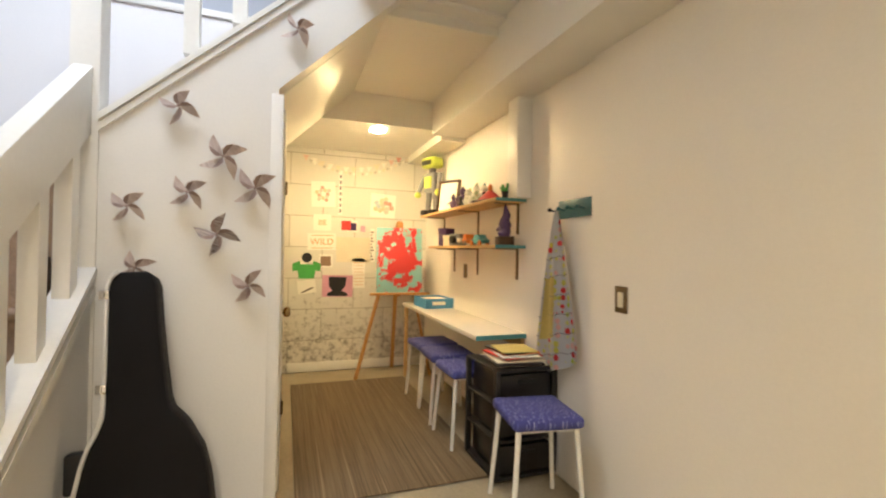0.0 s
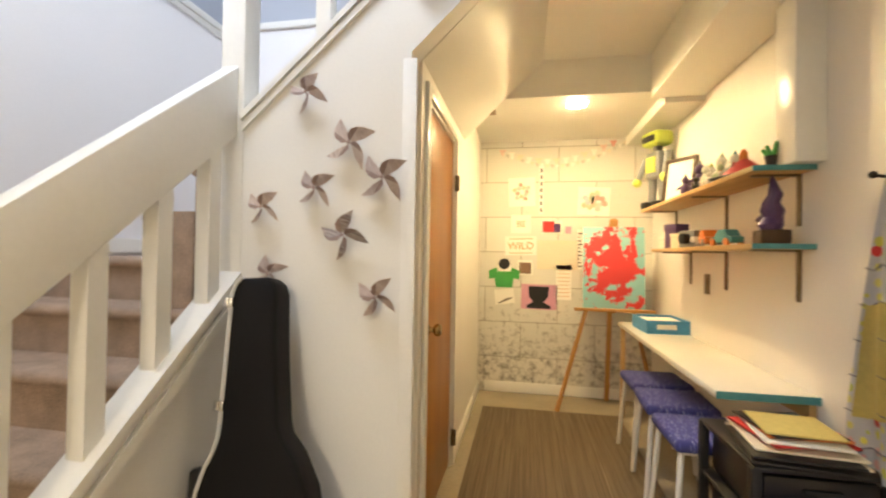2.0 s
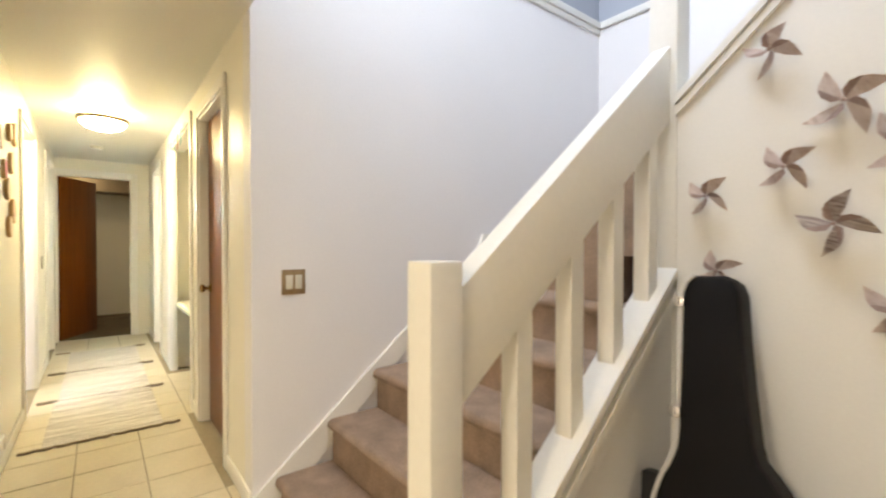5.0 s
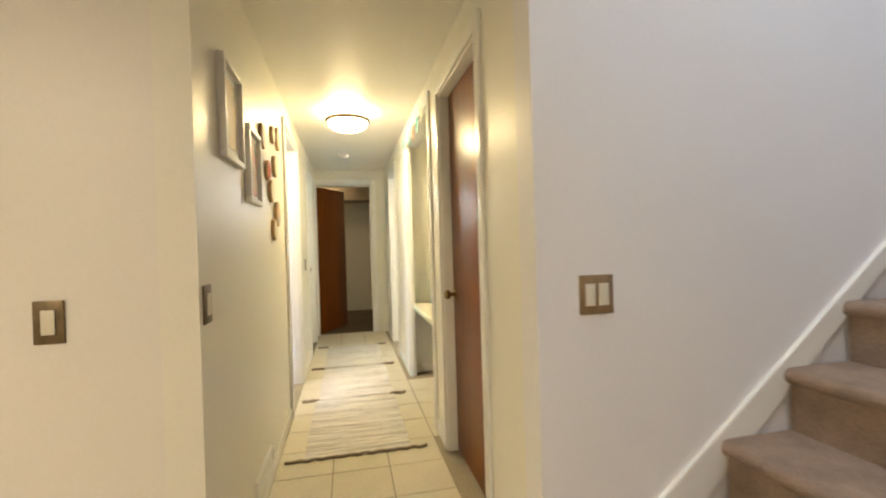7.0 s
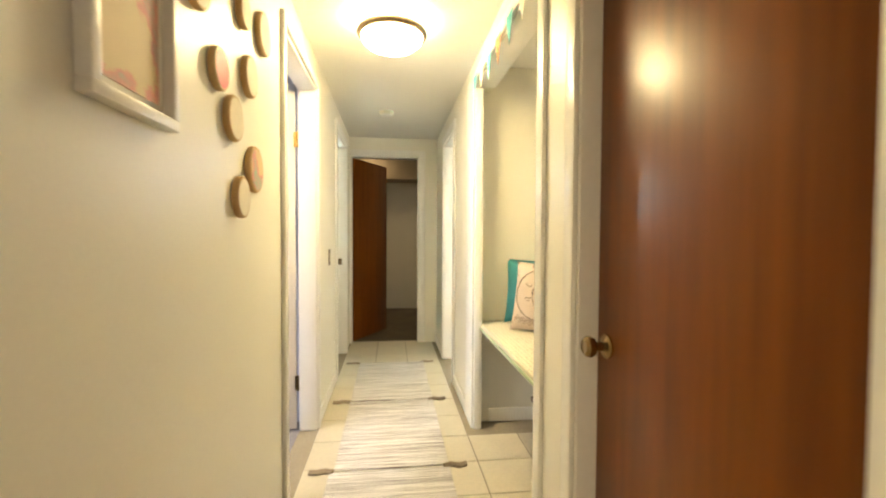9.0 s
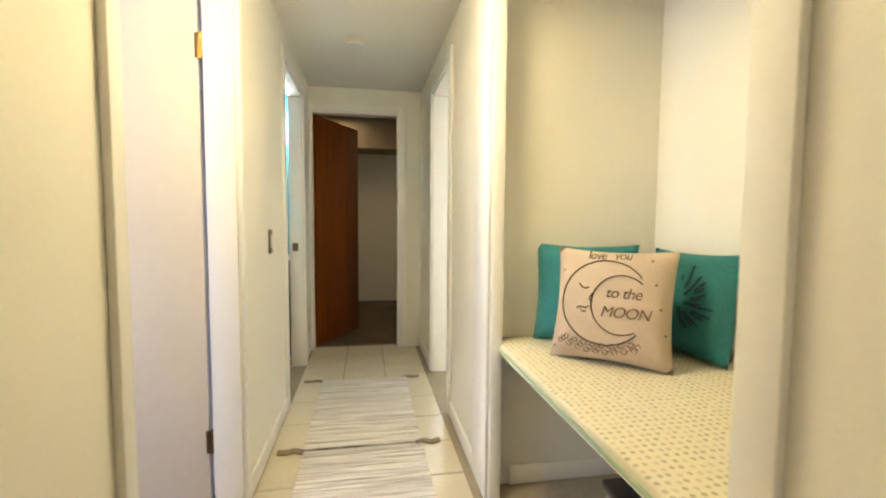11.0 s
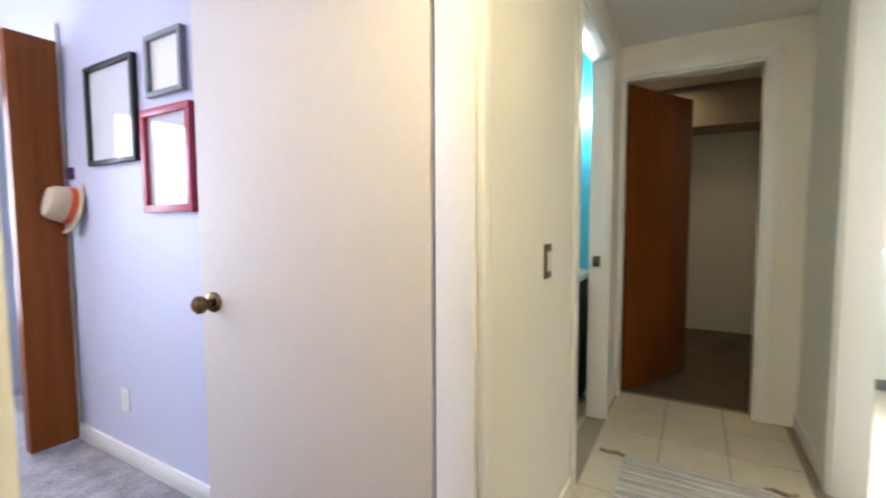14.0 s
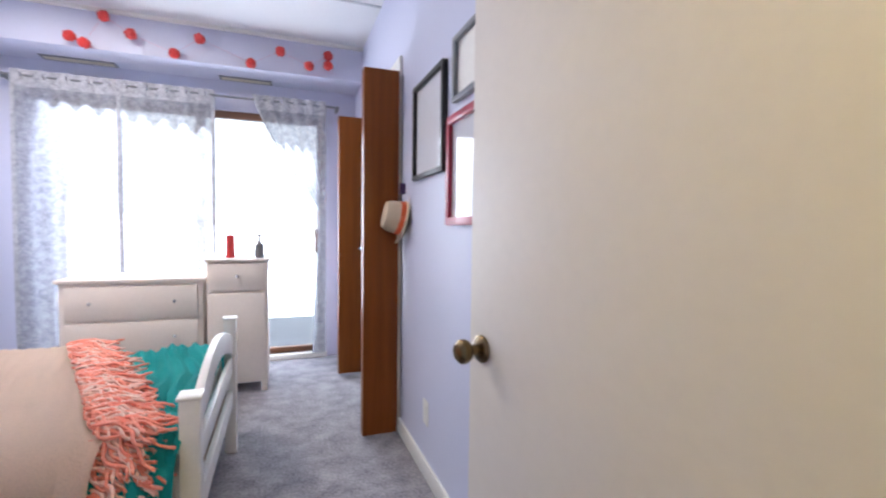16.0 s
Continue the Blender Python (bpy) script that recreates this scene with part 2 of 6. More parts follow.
centred(M_CANVAS, 0.0, 0.33, 0.24, 0.38, -0.10)
M_APRON = spots("apron_print", (0.56, 0.58, 0.63), [(0.62, 0.05, 0.06), (0.62, 0.62, 0.14), (0.74, 0.44, 0.44), (0.66, 0.64, 0.22), (0.50, 0.56, 0.10)], 25, 0.40, even=0.6)
M_TRIMTAPE = surface("dark_scallop_tape", (0.16, 0.16, 0.22), 0.9, vary=0.1)
M_APRONYEL = surface("yellow_cloth", (0.66, 0.56, 0.20), 0.9, vary=0.08)
M_PIN = striped("printed_pinwheel_paper", [(0.52, 0.40, 0.35), (0.72, 0.61, 0.55), (0.82, 0.73, 0.68)], 0, 55, rough=0.6, distort=12)
M_PINPALE = striped("pale_pinwheel_paper", [(0.52, 0.40, 0.35), (0.66, 0.55, 0.50), (0.76, 0.67, 0.62)], 0, 40, rough=0.6, distort=18)
M_PINSTRIPE = striped("striped_pinwheel_paper", [(0.20, 0.13, 0.11), (0.74, 0.66, 0.60)], 0, 110, rough=0.6, distort=9)
M_PINBACK = surface("brown_pinwheel_paper", (0.54, 0.41, 0.36), 0.6, second=(0.38, 0.27, 0.23), scale=30, grain=90)
M_TEALCLOTH = surface("teal_cushion_cloth", (0.032, 0.21, 0.225), 0.9, vary=0.14, scale=8, grain=120, bump=0.3)
M_LINEN = surface("linen_cloth", (0.58, 0.47, 0.36), 0.95, vary=0.08, scale=10, grain=250, bump=0.4)
M_INK = surface("brown_ink", (0.10, 0.07, 0.05), 0.8, vary=0.1)
M_FADEDINK = surface("faded_brown_ink", (0.20, 0.14, 0.10), 0.85, vary=0.15, scale=60)
M_NAVY = surface("navy_print", (0.02, 0.07, 0.10), 0.9, vary=0.1)
M_BENCHCLOTH = spots("bench_cushion_cloth", (0.68, 0.64, 0.50), [(0.40, 0.37, 0.28), (0.46, 0.42, 0.32), (0.54, 0.50, 0.40)], 46, 0.27, even=0.75, flat=True)
M_SAGE = surface("sage_piping", (0.42, 0.52, 0.36), 0.9, vary=0.08)
M_BARK = wood("slice_wood", (0.62, 0.45, 0.24), (0.48, 0.30, 0.13), 2, 0.5)
M_FRAMEWHITE = surface("white_frame", (0.82, 0.80, 0.76), 0.35, vary=0.03)
M_ART1 = blotches("abstract_wash", (0.66, 0.52, 0.30), (0.70, 0.30, 0.26), 5.0, 0.50, third=(0.24, 0.50, 0.38))
M_ART2 = blotches("pastel_wash", (0.76, 0.62, 0.42), (0.58, 0.60, 0.40), 4.0, 0.52, third=(0.72, 0.34, 0.34))
M_SHEER = surface("sheer_lace", (0.70, 0.72, 0.74), 0.9, second=(0.45, 0.47, 0.52), scale=26, grain=120)
M_BEDWHITE = surface("white_bed_paint", (0.80, 0.78, 0.74), 0.35, vary=0.03)
M_CREAM = surface("cream_dresser_paint", (0.86, 0.765, 0.69), 0.4, vary=0.03)
M_SHEET = surface("turquoise_sheet", (0.025, 0.50, 0.48), 0.9, vary=0.12, scale=5, grain=120, bump=0.3)
M_THROW = surface("peach_throw", (0.90, 0.70, 0.57), 0.95, vary=0.06, scale=3, grain=160, bump=0.4)
M_CORAL = surface("coral_yarn", (0.84, 0.20, 0.14), 0.95, second=(0.86, 0.40, 0.30), scale=24, grain=150, bump=0.5)
M_PALEYARN = surface("pale_yarn", (0.86, 0.66, 0.56), 0.95, second=(0.84, 0.46, 0.38), scale=20, grain=150, bump=0.5)
M_STRAW = surface("straw", (0.68, 0.56, 0.40), 0.9, vary=0.08, grain=200, bump=0.5)
M_ALU = surface("brown_window_frame", (0.20, 0.09, 0.05), 0.45, vary=0.1)
M_OUTGLOW = surface("outdoor_glow", (0.90, 0.95, 1.0), 0.9, vary=0.1, scale=1.2, emit=2.6)
M_GLOBE = surface("lit_frosted_glass", (1.0, 0.79, 0.42), 0.5, vary=0.0, emit=72.0)
M_BULB = surface("lit_bulb", (1.0, 0.72, 0.36), 0.5, vary=0.0, emit=760.0)
M_MIRRORGLASS = surface("picture_glass_paper", (0.70, 0.71, 0.74), 0.06, vary=0.03)

M_BLACK.node_tree.nodes["Principled BSDF"].inputs["Specular IOR Level"].default_value = 0.15
M_LACE = surface("grey_lace", (0.62, 0.63, 0.66), 0.9, second=(0.26, 0.27, 0.31), scale=34, grain=110)

M_GILT = surface("gilt_plate", (0.42, 0.30, 0.17), 0.4, metal=0.6, vary=0.12, scale=20)
M_GLASS = bpy.data.materials.new("window_glass")
M_GLASS.use_nodes = True
gp = M_GLASS.node_tree.nodes["Principled BSDF"]
gp.inputs["Transmission Weight"].default_value, gp.inputs["Roughness"].default_value, gp.inputs["IOR"].default_value = 1.0, 0.0, 1.1

# the sheer lets part of the daylight through
sheer_nodes = M_SHEER.node_tree
sheer_mix, sheer_clear = sheer_nodes.nodes.new("ShaderNodeMixShader"), sheer_nodes.nodes.new("ShaderNodeBsdfTransparent")
sheer_mix.inputs[0].default_value = 0.26
sheer_back, sheer_cloth = sheer_nodes.nodes.new("ShaderNodeBsdfTranslucent"), sheer_nodes.nodes.new("ShaderNodeMixShader")
sheer_tint = next(n for n in sheer_nodes.nodes if n.type == 'MIX')
sheer_tint.inputs[6].default_value, sheer_tint.inputs[7].default_value = (0.24, 0.25, 0.29, 1), (0.56, 0.58, 0.62, 1)
sheer_nodes.links.new(sheer_tint.outputs[2], sheer_back.inputs[0])
sheer_cloth.inputs[0].default_value = 0.35
sheer_nodes.links.new(sheer_nodes.nodes["Principled BSDF"].outputs[0], sheer_cloth.inputs[1])
sheer_nodes.links.new(sheer_back.outputs[0], sheer_cloth.inputs[2])
sheer_nodes.links.new(sheer_cloth.outputs[0], sheer_mix.inputs[1])
sheer_nodes.links.new(sheer_clear.outputs[0], sheer_mix.inputs[2])
sheer_nodes.links.new(sheer_mix.outputs[0], sheer_nodes.nodes["Material Output"].inputs[0])


def mural_material():
    """Wallpaper print of whitewashed concrete blocks with flaked paint near the bottom."""
    m = surface("block_wallpaper", (0.80, 0.78, 0.70), 0.6)
    nt = m.node_tree
    p = nt.nodes["Principled BSDF"]
    co = nt.nodes.new("ShaderNodeTexCoord")
    mp = nt.nodes.new("ShaderNodeMapping")
    mp.inputs["Rotation"].default_value = (radians(90), 0, 0)
    br = nt.nodes.new("ShaderNodeTexBrick")
    br.inputs["Scale"].default_value = 1.0
    br.inputs["Brick Width"].default_value, br.inputs["Row Height"].default_value = 0.62, 0.305
    br.inputs["Mortar Size"].default_value = 0.0032
    br.inputs["Color1"].default_value, br.inputs["Color2"].default_value = rgb((0.72, 0.70, 0.64)), rgb((0.64, 0.63, 0.58))
    br.inputs["Mortar"].default_value = rgb((0.34, 0.31, 0.26))
    nt.links.new(co.outputs["Object"], mp.inputs[0])
    nt.links.new(mp.outputs[0], br.inputs["Vector"])
    n = nt.nodes.new("ShaderNodeTexNoise")
    n.inputs["Scale"].default_value, n.inputs["Detail"].default_value, n.inputs["Roughness"].default_value = 17, 9, 0.78
    nt.links.new(co.outputs["Object"], n.inputs["Vector"])
    sep = nt.nodes.new("ShaderNodeSeparateXYZ")
    nt.links.new(co.outputs["Object"], sep.inputs[0])
    low = nt.nodes.new("ShaderNodeMapRange")
    low.inputs["From Min"].default_value, low.inputs["From Max"].default_value = 0.25, 1.1
    low.inputs["To Min"].default_value, low.inputs["To Max"].default_value = 0.07, -0.10
    nt.links.new(sep.outputs["Z"], low.inputs["Value"])
    add = nt.nodes.new("ShaderNodeMath")
    nt.links.new(n.outputs["Fac"], add.inputs[0])
    nt.links.new(low.outputs[0], add.inputs[1])
    ramp = nt.nodes.new("ShaderNodeValToRGB")
    ramp.color_ramp.elements[0].position, ramp.color_ramp.elements[1].position = 0.53, 0.68
    nt.links.new(add.outputs[0], ramp.inputs[0])
    mix = nt.nodes.new("ShaderNodeMix")
    mix.data_type = 'RGBA'
    mix.inputs[7].default_value = rgb((0.25, 0.23, 0.20))
    nt.links.new(ramp.outputs[0], mix.inputs[0])
    nt.links.new(br.outputs["Color"], mix.inputs[6])
    nt.links.new(mix.outputs[2], p.inputs["Base Color"])
    return m


M_MURAL = mural_material()

# ---- mesh helpers ----


def box(bm, x0, x1, y0, y1, z0, z1, bevel=0.0, seg=2):
    x0, x1, y0, y1, z0, z1 = min(x0, x1), max(x0, x1), min(y0, y1), max(y0, y1), min(z0, z1), max(z0, z1)
    r = bmesh.ops.create_cube(bm, size=1, matrix=Matrix.Translation(((x0 + x1) / 2, (y0 + y1) / 2, (z0 + z1) / 2)) @ Matrix.Diagonal((x1 - x0, y1 - y0, z1 - z0, 1)))
    if bevel:
        es = {e for v in r["verts"] for e in v.link_edges}
        bmesh.ops.bevel(bm, geom=list(es), offset=bevel, segments=seg, affect='EDGES', profile=0.5)
    return bm


def boxed(*a, **k):
    return box(bmesh.new(), *a, **k)


def prism(bm, pts, axis, a, b, bevel=0.0):
    """A polygon in the plane across an axis, drawn out from a to b."""
    def at(p, w):
        return {"x": (w, p[0], p[1]), "y": (p[0], w, p[1]), "z": (p[0], p[1], w)}[axis]
    lo, hi = [bm.verts.new(at(p, a)) for p in pts], [bm.verts.new(at(p, b)) for p in pts]
    fs = [bm.faces.new(lo), bm.faces.new(list(reversed(hi)))]
    for i in range(len(pts)):
        j = (i + 1) % len(pts)
        fs.append(bm.faces.new((lo[j], lo[i], hi[i], hi[j])))
    bmesh.ops.recalc_face_normals(bm, faces=fs)
    if bevel:
        es = {e for f in fs[:2] for e in f.edges}
        bmesh.ops.bevel(bm, geom=list(es), offset=bevel, segments=2, affect='EDGES', profile=0.5)
    return bm


def rod(bm, p, q, r0, r1=None, seg=12):
    p, q = Vector(p), Vector(q)
    d = q - p
    m = Matrix.Translation((p + q) / 2) @ d.to_track_quat('Z', 'Y').to_matrix().to_4x4()
    bmesh.ops.create_cone(bm, cap_ends=True, segments=seg, radius1=r0, radius2=r0 if r1 is None else r1, depth=d.length, matrix=m)
    return bm


def ball(bm, c, r, scale=(1, 1, 1), seg=14):
    bmesh.ops.create_uvsphere(bm, u_segments=seg, v_segments=max(6, seg * 2 // 3), radius=r, matrix=Matrix.Translation(c) @ Matrix.Diagonal((*scale, 1)))
    return bm


def lathe(bm, profile, seg=24, m=Matrix()):
    """Turns (radius, height) pairs round the z axis."""
    rings = [[bm.verts.new(m @ Vector((r * math.cos(2 * math.pi * i / seg), r * math.sin(2 * math.pi * i / seg), z))) for i in range(seg)] for r, z in profile]
    for a, b in zip(rings, rings[1:]):
        for i in range(seg):
            bm.faces.new((a[i], a[(i + 1) % seg], b[(i + 1) % seg], b[i]))
    bm.faces.new(list(reversed(rings[0])))
    bm.faces.new(rings[-1])
    return bm


def tube(bm, pts, r, seg=6):
    """One unbroken cord of even thickness along points that run roughly level."""
    rings = []
    for i, p in enumerate(pts):
        d = (Vector(pts[min(i + 1, len(pts) - 1)]) - Vector(pts[max(i - 1, 0)])).normalized()
        side = d.cross(Vector((0, 0, 1))).normalized()
        up = side.cross(d)
        rings.append([bm.verts.new(Vector(p) + r * (math.cos(2 * math.pi * k / seg) * side + math.sin(2 * math.pi * k / seg) * up)) for k in range(seg)])
    for a, b in zip(rings, rings[1:]):
        for k in range(seg):
            bm.faces.new((a[k], a[(k + 1) % seg], b[(k + 1) % seg], b[k]))
    bm.faces.new(rings[0])
    bm.faces.new(list(reversed(rings[-1])))
    return bm


def hoop(bm, profile, seg=32):
    """Turns a closed section of (radius, height) pairs round the z axis into an open ring."""
    rings = [[bm.verts.new((r * math.cos(2 * math.pi * i / seg), r * math.sin(2 * math.pi * i / seg), z)) for i in range(seg)] for r, z in profile]
    for a, b in zip(rings, rings[1:] + rings[:1]):
        for i in range(seg):
            bm.faces.new((a[i], a[(i + 1) % seg], b[(i + 1) % seg], b[i]))
    return bm


def finish(name, bm, material, smooth=True):
    me = bpy.data.meshes.new(name)
    bmesh.ops.recalc_face_normals(bm, faces=bm.faces)
    bm.to_mesh(me)
    bm.free()
    me.materials.append(material)
    if smooth:
        me.polygons.foreach_set("use_smooth", [True] * len(me.polygons))
        me.set_sharp_from_angle(angle=radians(35))
    return me


def thing(name, label, category, group="", at=None):
    ob = tagged(new(name), label, category, group)
    if at is not None:
        ob.matrix_basis = at
    return ob


def part(name, bm, material, parent, label=""):
    ob = new(name, finish(name, bm, material))
    ob.parent = parent
    return tagged(ob, label)


def solid(name, bm, material, label, category, group=""):
    return tagged(new(name, finish(name, bm, material)), label, category, group)


def struct(name, bm, material, label):
    return tagged(new(name, finish(name, bm, material)), label, "structure", kind="structure")


def wall_cut(axis, f0, f1, a0, a1, top, holes):
    """A wall between faces f0 and f1, along the other axis from a0 to a1, with holes (from, to, sill, head)."""
    bm = bmesh.new()
    def put(p, q, z0, z1):
        if q - p > 1e-4 and z1 - z0 > 1e-4:
            box(bm, *((p, q, f0, f1) if axis == "y" else (f0, f1, p, q)), z0, z1)
    at = a0
    for h0, h1, s, e in sorted(holes):
        put(at, h0, 0, top)
        put(h0, h1, 0, s)
        put(h0, h1, e, top)
        at = h1
    put(at, a1, 0, top)
    return bm


# ---- the large structure ----
HC = 2.235          # hall and room ceiling
struct("wall_stair_left", boxed(-1.574, -1.454, 1.602, 4.30, 0, 2.94), M_STAIRWALL, "white painted stair wall")
struct("wall_stair_left_upper", boxed(-1.574, -1.454, 1.602, 4.30, 2.94, 5.2), M_UPPER, "grey-blue painted wall above the moulding")
struct("wall_stair_back", boxed(-1.574, 2.4, 4.30, 4.42, 2.5, 2.94), M_STAIRWALL, "white painted wall at the back of the stairs")
struct("wall_stair_back_low", boxed(-1.574, 0.44, 4.30, 4.42, 0, 2.5), M_STAIRWALL, "white painted wall behind the landing")
struct("wall_stair_back_upper", boxed(-1.574, 2.4, 4.30, 4.42, 2.94, 5.2), M_UPPER, "grey-blue painted wall above the moulding")
front_up = bmesh.new()
for a in ((-1.574, -1.15, 2.36, 5.2), (0.45, 2.4, 2.36, 5.2), (-1.15, 0.45, 2.36, 3.65), (-1.15, 0.45, 4.95, 5.2)):
    box(front_up, a[0], a[1], 1.48, 1.60, a[2], a[3])
struct("wall_stair_front_upper", front_up, M_STAIRWALL, "white painted wall over the room with the upstairs window")
struct("wall_stair_right_upper", boxed(2.4, 2.5, 1.48, 4.42, 0, 5.2), M_STAIRWALL, "white painted wall beside the upper stairs")
struct("roof_slab", boxed(-1.7, 2.6, 1.4, 4.5, 5.2, 5.3), M_CEIL, "white upstairs ceiling")
mould = bmesh.new()
box(mould, -1.454, -1.424, 1.602, 4.30, 2.93, 2.985, 0.008)
box(mould, -1.454, -1.438, 1.602, 4.30, 2.885, 2.93, 0.004)
box(mould, -1.424, 2.4, 4.27, 4.30, 2.93, 2.985, 0.008)
struct("trim_stair_moulding", mould, M_TRIM, "white moulding along the stair wall")
struct("wall_hall_right", wall_cut("y", 1.602, 1.722, -6.42, -1.574, HC, [(-2.72, -1.97, 0, 2.03), (-4.30, -3.03, 0, 2.08), (-5.74, -5.05, 0, 2.03)]), M_HALL, "cream painted hall wall with doorways")
struct("wall_hall_left", wall_cut("y", 0.555, 0.655, -6.42, -1.64, HC, [(-4.296, -3.495, 0, 2.05), (-6.02, -5.26, 0, 2.05)]), M_HALL, "cream painted hall wall with doorways")
struct("wall_room_left", boxed(-1.76, -1.64, -2.0, 0.555, 0, HC), M_WALL, "cream painted wall beside the hall")
struct("wall_room_back", boxed(-1.76, 2.1, -2.12, -2.0, 0, HC), M_WALL, "cream painted back wall")
struct("wall_room_right", boxed(1.975, 2.1, -2.0, 2.33, 0, 2.5), M_WALL, "cream painted wall with a switch")
struct("wall_nook_right", boxed(2.0, 2.1, 2.33, 5.19, 0, 2.5), M_WALL, "cream painted wall of the craft nook")
struct("wall_nook_left", wall_cut("x", 0.445, 0.565, 2.822, 5.07, 2.19, [(2.93, 3.64, 0, 1.83)]), M_WALL, "cream painted wall with a low closet door")
struct("wall_mural", boxed(0.445, 2.0, 5.07, 5.19, 0, 2.5), M_MURAL, "wall papered with a print of whitewashed blocks")
struct("wall_end", wall_cut("x", -6.54, -6.42, 0.555, 1.722, HC, [(0.665, 1.41, 0, 2.04)]), M_HALL, "cream painted wall at the end of the hall")
struct("ceiling_room", boxed(-1.76, 2.1, -2.12, 1.602, HC, 2.36), M_CEIL, "cream painted ceiling")
struct("ceiling_hall", boxed(-6.54, -1.76, 0.555, 1.722, HC, 2.36), M_CEIL, "cream painted hall ceiling")
nook_top = bmesh.new()
prism(nook_top, [(0.565, 1.935), (1.06, 2.42), (2.0, 2.42), (2.0, 2.5), (0.565, 2.5)], "y", 2.822, 4.0)
struct("ceiling_nook_slope", nook_top, M_CEIL, "cream sloped ceiling under the stairs")
low = bmesh.new()
for a in ((0.565, 2.0, 4.0, 4.105), (0.565, 2.0, 4.235, 5.07), (0.565, 1.22, 4.105, 4.235), (1.35, 2.0, 4.105, 4.235)):
    box(low, *a, 2.19, 2.5)
struct("ceiling_nook_low", low, M_CEIL, "low cream ceiling at the back of the nook")
struct("ceiling_nook_front", boxed(0.85, 2.4, 1.602, 2.722, 2.5, 2.6), M_CEIL, "cream ceiling before the nook")
sof = boxed(1.70, 2.0, 1.602, 4.0, 2.15, 2.5, 0.004)
struct("soffit_nook", sof, M_CEIL, "cream boxed soffit along the nook wall")
struct("soffit_nook_back", boxed(1.78, 2.0, 4.0, 5.07, 2.12, 2.19), M_CEIL, "cream boxed soffit at the back of the nook")
struct("column_nook", boxed(1.90, 2.0, 2.93, 3.06, 1.536, 2.15, 0.003), M_TRIM, "white boxed duct above the shelf")
pin_wall = bmesh.new()
prism(pin_wall, [(-0.13, 0), (0.548, 0), (0.548, 1.925), (1.12, 2.475), (2.4, 2.475), (2.4, 3.2), (1.55, 3.2), (-0.13, 1.695)], "y", 2.722, 2.822)
struct("wall_pinwheel", pin_wall, M_PINWALL, "white painted wall under the upper stairs")
capm = bmesh.new()
prism(capm, [(-0.13, 1.695), (1.55, 3.2), (1.55, 3.23), (-0.13, 1.725)], "y", 2.700, 2.845)
prism(capm, [(-0.13, 1.655), (1.55, 3.16), (1.55, 3.195), (-0.13, 1.690)], "y", 2.708, 2.722)
struct("trim_stair_cap", capm, M_TRIM, "white cap moulding along the upper stairs")
struct("trim_nook_edge", boxed(0.518, 0.570, 2.7185, 2.722, 0, 1.90, 0.001), M_PINWALL, "white corner trim of the nook")

# tiled floor: a slab with tiles bedded on it at the end of the file
struct("floor", boxed(-6.54, 2.1, -2.1, 5.19, -0.12, -0.004), M_GROUT, "cream tiled floor")

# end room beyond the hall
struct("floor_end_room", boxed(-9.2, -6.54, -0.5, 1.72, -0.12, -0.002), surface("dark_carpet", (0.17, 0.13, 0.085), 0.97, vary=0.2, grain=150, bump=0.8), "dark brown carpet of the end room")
struct("wall_end_room_back", boxed(-8.8, -8.7, -0.5, 1.70, 0, 2.4), M_WALL, "cream wall of the unlit end room")
struct("wall_end_room_left", boxed(-9.2, -6.54, -0.6, -0.5, 0, 2.4), M_WALL, "cream side wall of the unlit end room")
struct("wall_end_room_right", boxed(-8.7, -6.54, 1.62, 1.72, 0, 2.4), M_WALL, "cream side wall of the unlit end room")
struct("ceiling_end_room", boxed(-8.8, -6.54, -0.6, 1.72, 2.4, 2.5), M_CEIL, "ceiling of the unlit end room")
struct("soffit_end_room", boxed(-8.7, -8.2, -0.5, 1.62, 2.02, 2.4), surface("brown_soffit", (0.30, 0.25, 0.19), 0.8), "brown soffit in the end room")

# side rooms beyond the two far doorways
struct("floor_bath", boxed(-7.4, -4.6, -1.4, 0.555, -0.12, -0.003), M_TILE, "cream bathroom floor")
struct("wall_bath_back", boxed(-7.4, -4.6, -1.5, -1.4, 0, 2.4), M_AQUA, "aqua painted bathroom wall")
struct("wall_bath_side", boxed(-6.40, -6.30, -1.4, 0.555, 0, 2.4), M_AQUA, "aqua painted bathroom wall")
struct("ceiling_bath", boxed(-7.4, -4.6, -1.5, 0.555, 2.4, 2.5), M_CEIL, "white bathroom ceiling")
struct("floor_laundry", boxed(-8.1, -4.4, 1.722, 3.7, -0.12, -0.003), M_TILE, "cream laundry floor")
struct("wall_laundry_back", boxed(-8.1, -4.4, 3.6, 3.7, 0, 2.4), M_TRIM, "white laundry wall")
struct("wall_laundry_window", wall_cut("x", -8.1, -8.0, 1.722, 3.6, 2.4, [(1.80, 2.75, 1.85, 2.36)]), surface("beige_paint", (0.60, 0.44, 0.35), 0.5, vary=0.03), "beige laundry wall with a high window")
struct("wall_laundry_hall", boxed(-8.1, -6.54, 1.722, 1.79, 0, 2.4), M_TRIM, "white laundry wall")
struct("wall_laundry_near", boxed(-4.42, -4.34, 2.45, 3.6, 0, 2.4), M_TRIM, "white laundry wall")
struct("ceiling_laundry", boxed(-8.1, -4.34, 1.722, 3.7, 2.4, 2.5), M_CEIL, "white laundry ceiling")

